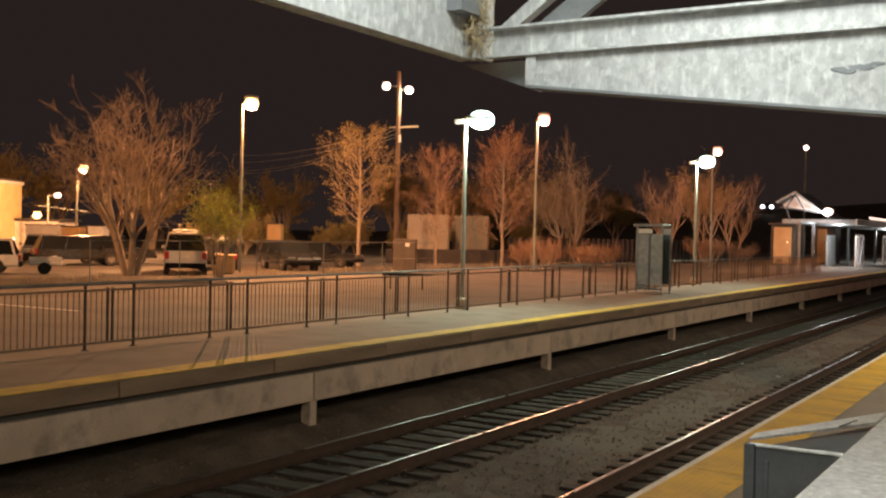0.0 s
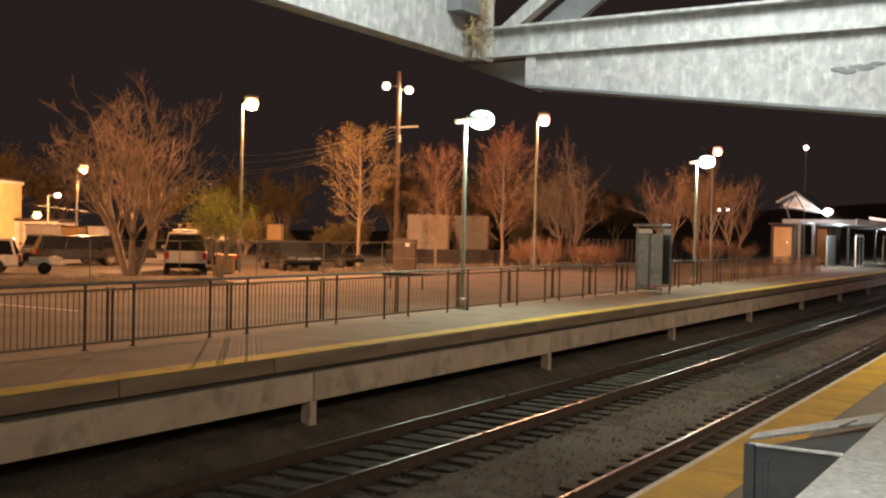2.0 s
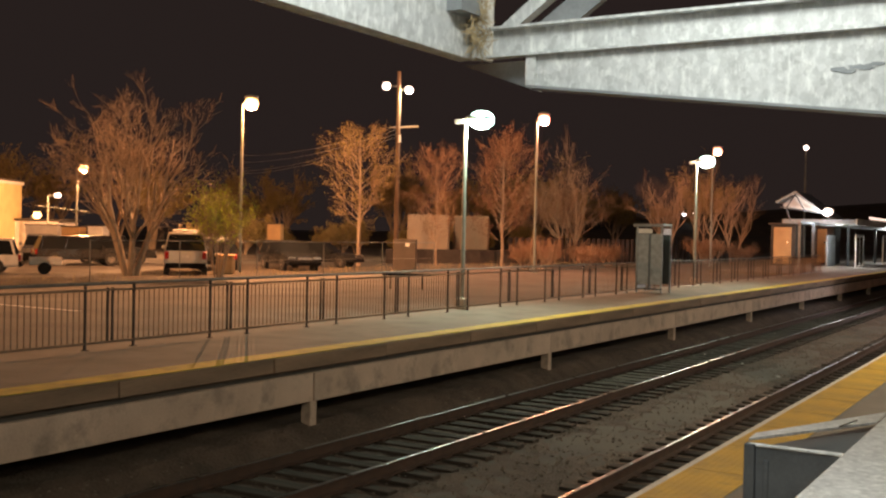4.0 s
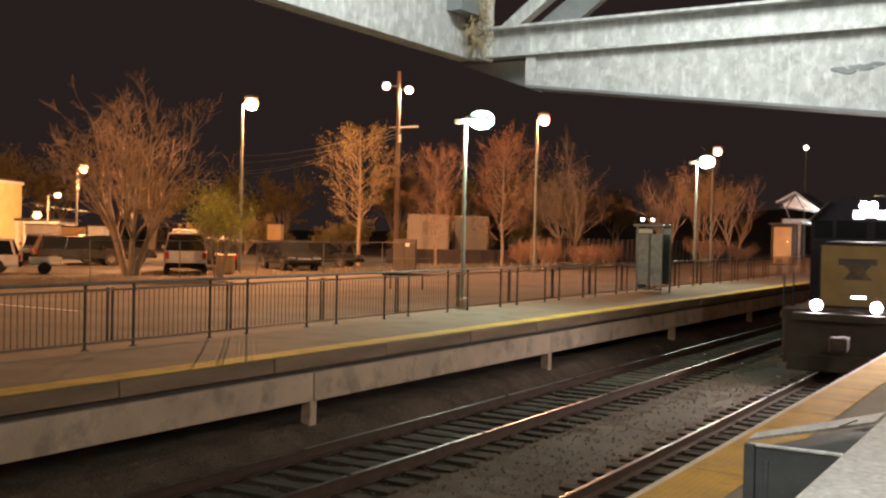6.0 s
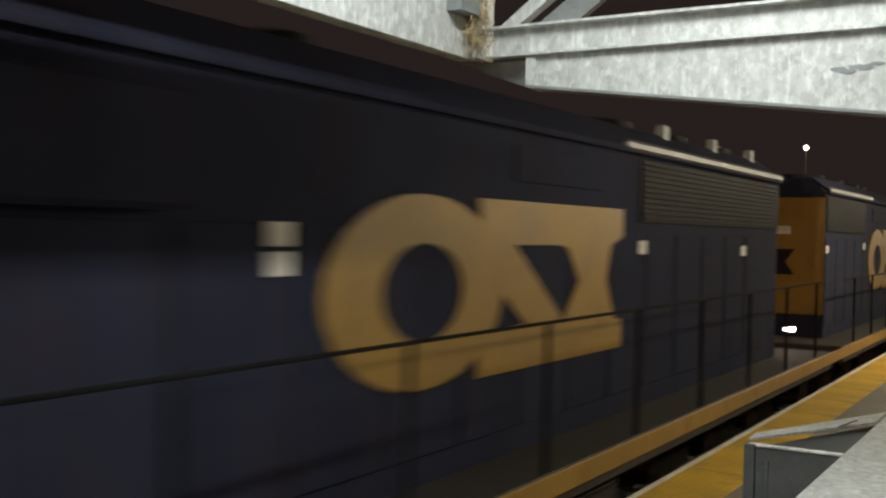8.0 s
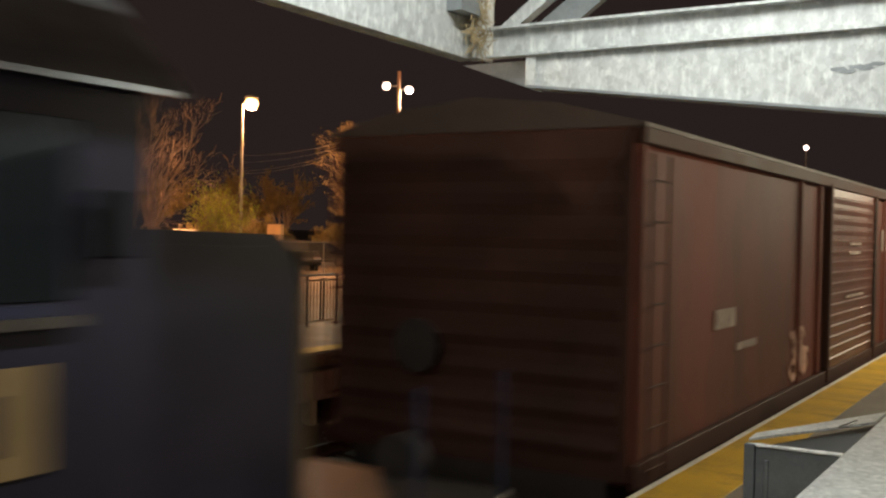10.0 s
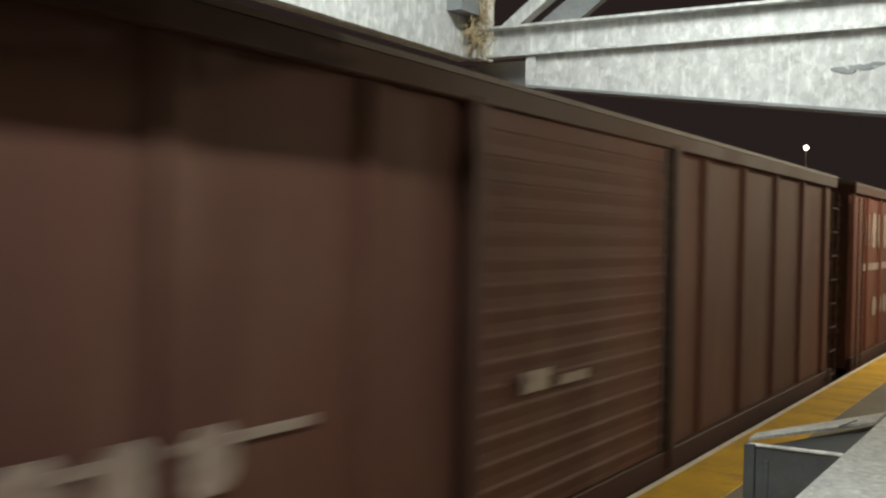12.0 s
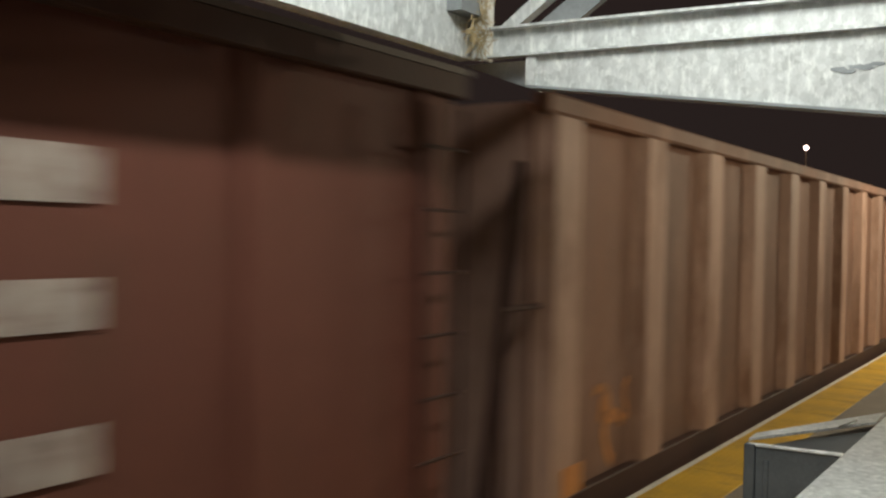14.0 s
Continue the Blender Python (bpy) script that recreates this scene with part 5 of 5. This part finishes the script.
    for x, y, rz, p in ((52, -40.0, 50, "car_silver"), (50, -43.5, 65, "car_dark"), (47, -41.0, 140, "car_dark"), (45.5, -37.5, 150, "car_dark"), (60, -48, 40, "car_dark")):
        vehicle("parked_car", pose(x, y, LOT, 0, 0, rz), "parked car in the far row of the car park", p, H=1.6)
    c = thing("plough_trailer", pose(38.3, -29.7, LOT, 0, 0, -40), "small pale flat trailer behind the white car", "trailer")
    boxes("bed", M["trim_white"], c, (-0.6, 0.6, -0.7, 0.6, 0.4, 0.55), bevel=0.03)
    boxes("side_board", M["trim_white"], c, (-0.6, -0.54, -0.7, 0.6, 0.55, 0.75), (0.54, 0.6, -0.7, 0.6, 0.55, 0.68), bevel=0.01)
    for s in (-1, 1):
        tubes("wheel", M["tyre"], c, ((s * 0.5, 0, 0.26), (s * 0.64, 0, 0.26), 0.26), seg=16)
    for x, y, w, h, col in ((60, -46.5, 2.2, 2.1, "trim_white"), (56.2, -45.8, 1.2, 2.0, "tan_panel"), (53.6, -45.6, 1.0, 2.1, "trim_white"), (50.3, -59.0, 1.0, 2.5, "tan_panel")):
        b = thing("storage_box", pose(x, y, LOT, 0, 0, 30), "pale upright storage box at the lot's edge", "storage box", "storage boxes")
        boxes("body", M[col], b, (-w / 2, w / 2, -0.6, 0.6, 0, h), bevel=0.03)
        boxes("lid", M["roofing"], b, (-w / 2 - 0.05, w / 2 + 0.05, -0.65, 0.65, h, h + 0.08), bevel=0.02)
    r = thing("bike_rack", pose(21.4, -32.6, LOT, 0, 0, 25), "low dark metal rack standing on the asphalt", "rack")
    tubes("top_bar", M["black"], r, ((-0.9, 0, 0.55), (0.9, 0, 0.55), 0.045), seg=8)
    for x in (-0.6, 0.6):
        tubes("leg", M["black"], r, ((x, 0, 0), (x, 0, 0.55), 0.035), seg=8)
    g = thing("salt_bin", pose(33.3, -35.6, LOT, 0, 0, 40), "tan rounded salt bin beside the parked vehicle", "bin")
    boxes("body", M["tan_panel"], g, (-0.42, 0.42, -0.4, 0.4, 0, 0.85), bevel=0.12)
    boxes("lid", M["tan_panel"], g, (-0.45, 0.45, -0.43, 0.43, 0.85, 0.95), bevel=0.04)
    # utility cabinet
    u = thing("utility_cabinet", pose(30.5, -46.3, LOT, 0, 0, 30), "tall brown metal utility cabinet with a small white notice", "cabinet")
    boxes("body", M["cabinet"], u, (-0.6, 0.6, -0.45, 0.45, 0, 1.75), bevel=0.03)
    boxes("door", M["cabinet"], u, (-0.57, -0.01, 0.45, 0.475, 0.1, 1.65), (0.01, 0.57, 0.45, 0.475, 0.1, 1.65), bevel=0.01)
    boxes("notice", M["white_mark"], u, (-0.25, -0.03, 0.476, 0.482, 1.38, 1.56))
    boxes("plinth", M["concrete"], u, (-0.7, 0.7, -0.55, 0.55, -0.05, 0.08))
    # box trailers
    for x, y, rz, L, w in ((42.6, -67.9, 31, 3.2, 2.5), (41.2, -72.0, 31, 2.8, 2.5)):
        t = thing("box_trailer", pose(x, y, LOT, 0, 0, rz), "pale metal box trailer parked behind the trees", "trailer", "box trailers")
        boxes("body", M["trailer"], t, (-L / 2, L / 2, -w / 2, w / 2, 0.75, 3.5), bevel=0.12)
        boxes("chassis", M["black"], t, (-L / 2, L / 2, -0.5, 0.5, 0.5, 0.75))
        boxes("frame_rail", M["trim_white"], t, (-L / 2, L / 2, w / 2, w / 2 + 0.04, 0.72, 0.84), bevel=0.01)
        for k in range(4):
            boxes("rib", M["trailer"], t, (-L / 2 + 0.2 + k * L / 4, -L / 2 + 0.26 + k * L / 4, w / 2, w / 2 + 0.03, 0.85, 3.35))
        for s in (-1, 1):
            tubes("wheel", M["tyre"], t, ((0, s * 0.95, 0.45), (0, s * 1.2, 0.45), 0.45), seg=16)
    # dark low wall
    bm = bmesh.new()
    prism(bm, [(39.0, -56.9), (39.2, -57.2), (33.2, -66.2), (33.0, -65.9)], 2, LOT, 0.85)
    tagged(part("low_wall", bm, M["roofing"]), "dark low retaining wall behind the cabinet", "wall", "", "structure")
    # wire fence behind the first cars
    wf = thing("wire_fence", pose(0, 0, LOT), "thin wire-mesh fence with a pale top rail", "fence")
    a, b = Vector((31.0, -26.0, 0)), Vector((28.5, -46.0, 0))
    d = b - a
    for k in range(6):
        p = a + d * (k / 5)
        tubes("post", M["fence_top"], wf, ((p.x, p.y, 0), (p.x, p.y, 1.62), 0.02), seg=8)
    tubes("top_rail", M["fence_top"], wf, ((a.x, a.y, 1.6), (b.x, b.y, 1.6), 0.016), seg=8)
    tubes("wire", M["fence_top"], wf, ((a.x, a.y, 0.8), (b.x, b.y, 0.8), 0.006), ((a.x, a.y, 0.1), (b.x, b.y, 0.1), 0.006), seg=4)
    # timber fence on the right
    tf = thing("board_fence", pose(0, 0, LOT), "dark vertical board fence beyond the trees", "fence")
    for k in range(46):
        x, y = 34.5 - 0.16 * k, -66 - 0.62 * k
        boxes("board", M["roofing"], tf, (x - 0.02, x + 0.02, y - 0.3, y + 0.3, 0, 1.9))


def build_buildings():
    h = thing("yellow_house", pose(74.6, -54.2, LOT, 0, 0, 30), "yellow stucco house with a pale cornice", "house")
    bm = bmesh.new()
    box(bm, -1.0, 14, -0.3, 9, 0, 5.4)
    part("wall", bm, M["stucco"], h)
    boxes("cornice", M["trim_white"], h, (-1.15, 14.1, -0.45, 9.1, 5.3, 5.55), bevel=0.03)
    boxes("roof", M["roofing"], h, (-1.0, 14, -0.3, 9, 5.55, 5.7))
    for x in (0.6, 3.2, 6.0):
        w = boxes("window", M["car_glass"], h, (x, x + 1.0, -0.33, -0.305, 3.0, 4.4))
        boxes("frame", M["trim_white"], w, (x - 0.08, x + 1.08, -0.345, -0.33, 2.92, 3.0), (x - 0.08, x + 1.08, -0.345, -0.33, 4.4, 4.48))
    an = thing("annexe", pose(73.6, -57.2, LOT, 0, 0, 30), "low pale annexe beside the house", "house")
    boxes("wall", M["trim_white"], an, (-2.2, 2.2, -1.2, 3, 0, 2.4), bevel=0.02)
    boxes("roof", M["roofing"], an, (-2.4, 2.4, -1.4, 3.2, 2.4, 2.6), bevel=0.03)
    boxes("door", M["roofing"], an, (-0.4, 0.5, -1.23, -1.2, 0, 2.0))
    # shelter on the far platform
    s = thing("platform_shelter", pose(12.95, -35.9, 0), "grey metal platform shelter with scratched glazing and a bench", "shelter")
    boxes("roof", M["zinc_dull"], s, (-0.48, 0.6, -0.55, 0.55, 2.36, 2.46), bevel=0.03)
    boxes("back_panel", M["zinc_dull"], s, (0.45, 0.5, -0.45, 0.45, 0.15, 2.3))
    boxes("side_panel", M["shelter_glass"], s, (-0.42, 0.45, -0.47, -0.45, 0.3, 2.1))
    boxes("side_panel", M["zinc_dull"], s, (-0.42, -0.04, 0.45, 0.47, 0.3, 2.1))
    boxes("side_panel", M["zinc_dull"], s, (0.04, 0.43, 0.45, 0.47, 0.3, 2.1))
    boxes("mullion", M["steel_dark"], s, (-0.04, 0.04, 0.44, 0.48, 0.1, 2.3))
    boxes("kick_rail", M["steel_dark"], s, (-0.5, 0.45, 0.50, 0.55, 0.12, 0.17))
    boxes("notice_board", M["trim_white"], s, (-0.1, 0.42, 0.48, 0.50, 2.12, 2.28))
    for x in (-0.44, 0.47):
        for y in (-0.46, 0.46):
            boxes("post", M["zinc_dull"], s, (x - 0.03, x + 0.03, y - 0.03, y + 0.03, 0, 2.36))
    boxes("sign_board", M["zinc"], s, (-0.48, -0.47, -0.4, 0.4, 2.08, 2.3))
    boxes("bench", M["zinc_dull"], s, (0.0, 0.43, -0.42, 0.42, 0.42, 0.47), bevel=0.01)
    # canopy and shelters farther along
    c = thing("far_canopy", pose(0, 0, 0), "long flat platform canopy with a lit gabled entrance", "canopy")
    boxes("roof", M["zinc_dull"], c, (13.2, 18.2, -180, -77, 3.15, 3.5), bevel=0.04)
    boxes("fascia", M["trim_white"], c, (13.12, 13.2, -180, -77, 3.12, 3.54))
    boxes("lit_edge", M["neon_strip"], c, (13.06, 13.12, -180, -82, 3.62, 3.78))
    for y in range(-179, -74, 13):
        boxes("post", M["steel_dark"], c, (15.5, 15.68, y - 0.09, y + 0.09, 0, 3.15))
    boxes("post", M["zinc_dull"], c, (15.65, 15.8, -71.45, -71.3, 0, 3.1))
    boxes("tie_beam", M["zinc_dull"], c, (15.65, 15.8, -77, -71.3, 3.1, 3.25))
    bm = bmesh.new()
    prism(bm, [(14.7, 3.55), (16.9, 5.25), (18.2, 4.55), (18.2, 4.68), (16.9, 5.4), (14.6, 3.65)], 1, -80, -75)
    part("gable_roof", bm, M["zinc_dull"], c, "grey gabled roof")
    bm = bmesh.new()
    for a, b in (((15.2, 3.9), (17.9, 4.3)), ((16.9, 5.2), (16.2, 3.95)), ((16.9, 5.2), (17.5, 4.2)), ((17.5, 4.2), (17.2, 3.3))):
        tube(bm, (a[0], -75.1, a[1]), (b[0], -75.1, b[1]), 0.05, seg=6)
    part("gable_truss", bm, M["steel_dark"], c)
    bm = bmesh.new()
    prism(bm, [(15.3, 3.95), (16.9, 5.18), (17.9, 4.55), (17.8, 4.2)], 1, -75.9, -75.8)
    part("gable_panel", bm, M["trim_white"], c, "white gable panel")
    bm = bmesh.new()
    ball(bm, (14.6, -74.6, 3.95), 0.34, 0.34, 0.26, 12)
    part("gable_lamp", bm, M["lens_white"], c, "glowing white lamp", smooth=True)
    for y in (-85, -98, -114):
        g = thing("glazed_shelter", pose(15.4, y, 0), "grey glazed waiting shelter under the canopy", "shelter", "waiting shelters")
        boxes("frame", M["zinc"], g, (-1.2, -1.1, -1.6, 1.6, 2.3, 2.5), (-1.2, -1.1, -1.6, -1.5, 0, 2.3), (-1.2, -1.1, 1.5, 1.6, 0, 2.3), (-1.2, -1.1, -0.05, 0.05, 0, 2.3), bevel=0.01)
        boxes("glazing", M["shelter_glass"], g, (-1.16, -1.14, -1.5, 1.5, 0.2, 2.3))
        boxes("back_wall", M["zinc_dull"], g, (0.9, 1.0, -1.6, 1.6, 0, 2.4))
    for k, (x, y, w) in enumerate(((19.7, -84.6, 1.35), (18.5, -93.5, 0.75))):
        b = thing("ticket_hut", pose(x, y, 0), "dark station hut with its lit wall patch coloured tan", "hut", "station huts")
        boxes("wall", M["roofing"], b, (-1.0, 0.9, -1.5, 1.0, 0, 3.15), bevel=0.02)
        boxes("roof", M["roofing"], b, (-1.2, 1.1, -1.7, 1.2, 3.15, 3.3), bevel=0.03)
        # tan panel on the dark wall: the orange light there is put into its colour
        dr = boxes("door", M["tan_panel"], b, (-w / 2, w / 2, 1.0, 1.04, 0.1, 2.95), bevel=0.01, label="tan panel for the orange-lit wall")
        boxes("door_handle", M["chrome"], dr, (-w * 0.35, -w * 0.27, 1.04, 1.08, 1.7, 1.9))
    # hill road beyond
    bm = bmesh.new()
    pts = [(20, -250, 11.5), (48.6, -192.9, 7.0), (62.5, -161, 3.55), (80, -120, 0.6), (84, -100, LOT)]
    rows = []
    for x, y, z in pts:
        rows.append([bm.verts.new(p) for p in ((x - 40, y - 16, LOT - 0.3), (x - 3.2, y - 1.3, z), (x + 3.2, y + 1.3, z), (x + 60, y + 25, LOT - 0.3))])
    for a, b in zip(rows, rows[1:]):
        for i in range(3):
            bm.faces.new((a[i], b[i], b[i + 1], a[i + 1]))
    bmesh.ops.recalc_face_normals(bm, faces=bm.faces)
    bm.normal_update()
    if sum(f.normal.z for f in bm.faces) < 0:
        bmesh.ops.reverse_faces(bm, faces=bm.faces)
    setting("hill_road", bm, M["earth"], "dark wooded bank carrying a distant road", "bank")


ROAD_CAR = []


def build_road_car():
    v = vehicle("approaching_car", pose(48.6, -192.9, 7.0), "distant car coming down the hill road with headlights on", "car_dark", H=1.55, kind="saloon")
    for s in (-1, 1):
        bm = bmesh.new()
        ball(bm, (s * 0.78, 2.3, 0.72), 0.34, 0.12, 0.32, 12)
        part("lit_headlight", bm, M["road_lamp"], v, "glaring headlight", smooth=True)
    ROAD_CAR.append(v)
    return v


def build_litter():
    """Scraps of paper and a pale length of hose lying on the ballast."""
    rnd = random.Random(14)
    for x, y in [(7.71, -28.56), (6.25, -26.46), (11.86, -9.03), (9.7, -11.87)]:
        bm = bmesh.new()
        n = 7
        rim = [bm.verts.new((0.05 * math.cos(math.tau * k / n) * rnd.uniform(0.6, 1.2), 0.035 * math.sin(math.tau * k / n) * rnd.uniform(0.6, 1.2), rnd.uniform(0.0, 0.025))) for k in range(n)]
        for z in (0.03, 0.0):
            mid = bm.verts.new((0, 0, z))
            for k in range(n):
                bm.faces.new((mid, rim[k], rim[(k + 1) % n]))
        ob = tagged(part("paper_scrap", bm, M["white_mark"]), "crumpled white paper scrap on the track ballast", "litter", "paper scraps")
        ob.location = (x, y, -1.425)
    pts = [Vector((x, y, -1.40)) for x, y in [(12.46, -10.56), (11.67, -10.3), (11.11, -10.26), (10.9, -10.59), (11.18, -11.37)]]
    bm = bmesh.new()
    for a, b in zip(pts, pts[1:]):
        tube(bm, a, b, 0.018, seg=8)
    tagged(part("old_hose", bm, M["concrete"]), "pale length of old hose lying on dark ballast", "hose")


# ---- build ----
build_ground()
near_track = build_track("track_near", TRACK_NEAR)
far_track = build_track("track_far", TRACK_FAR)
build_platforms()
build_canopy()
build_guard()
build_train()
build_fence()
build_buildings()
build_lamps()
build_verge()
build_lot()
build_trees()
build_road_car()
build_litter()
lay_fascia()
lay_edge_boards()
lay_tactile()
lay_sleepers(near_track, 21, -5.0, 110)
lay_sleepers(far_track, 22, -6.0, 150)


def motions():
    for ob, offset, backwards in TRAIN:
        walk(ob, [(t, train_pose(offset, backwards, t)) for t in (0, 14)])
    # the car far off comes down the hill towards the station
    path = [(0.0, 48.62, -192.94, 7.1), (1.5, 52.56, -184.68, 6.4), (3.0, 54.79, -177.45, 5.6), (6.2, 61.25, -164.13, 3.95), (6.8, 62.5, -161.02, 3.62), (10.0, 69.0, -145.5, 2.5), (14.0, 77.0, -127.0, 1.1)]
    walk(ROAD_CAR[0], [(t, pose(x, y, z, 0, 0, 20)) for t, x, y, z in path])


motions()
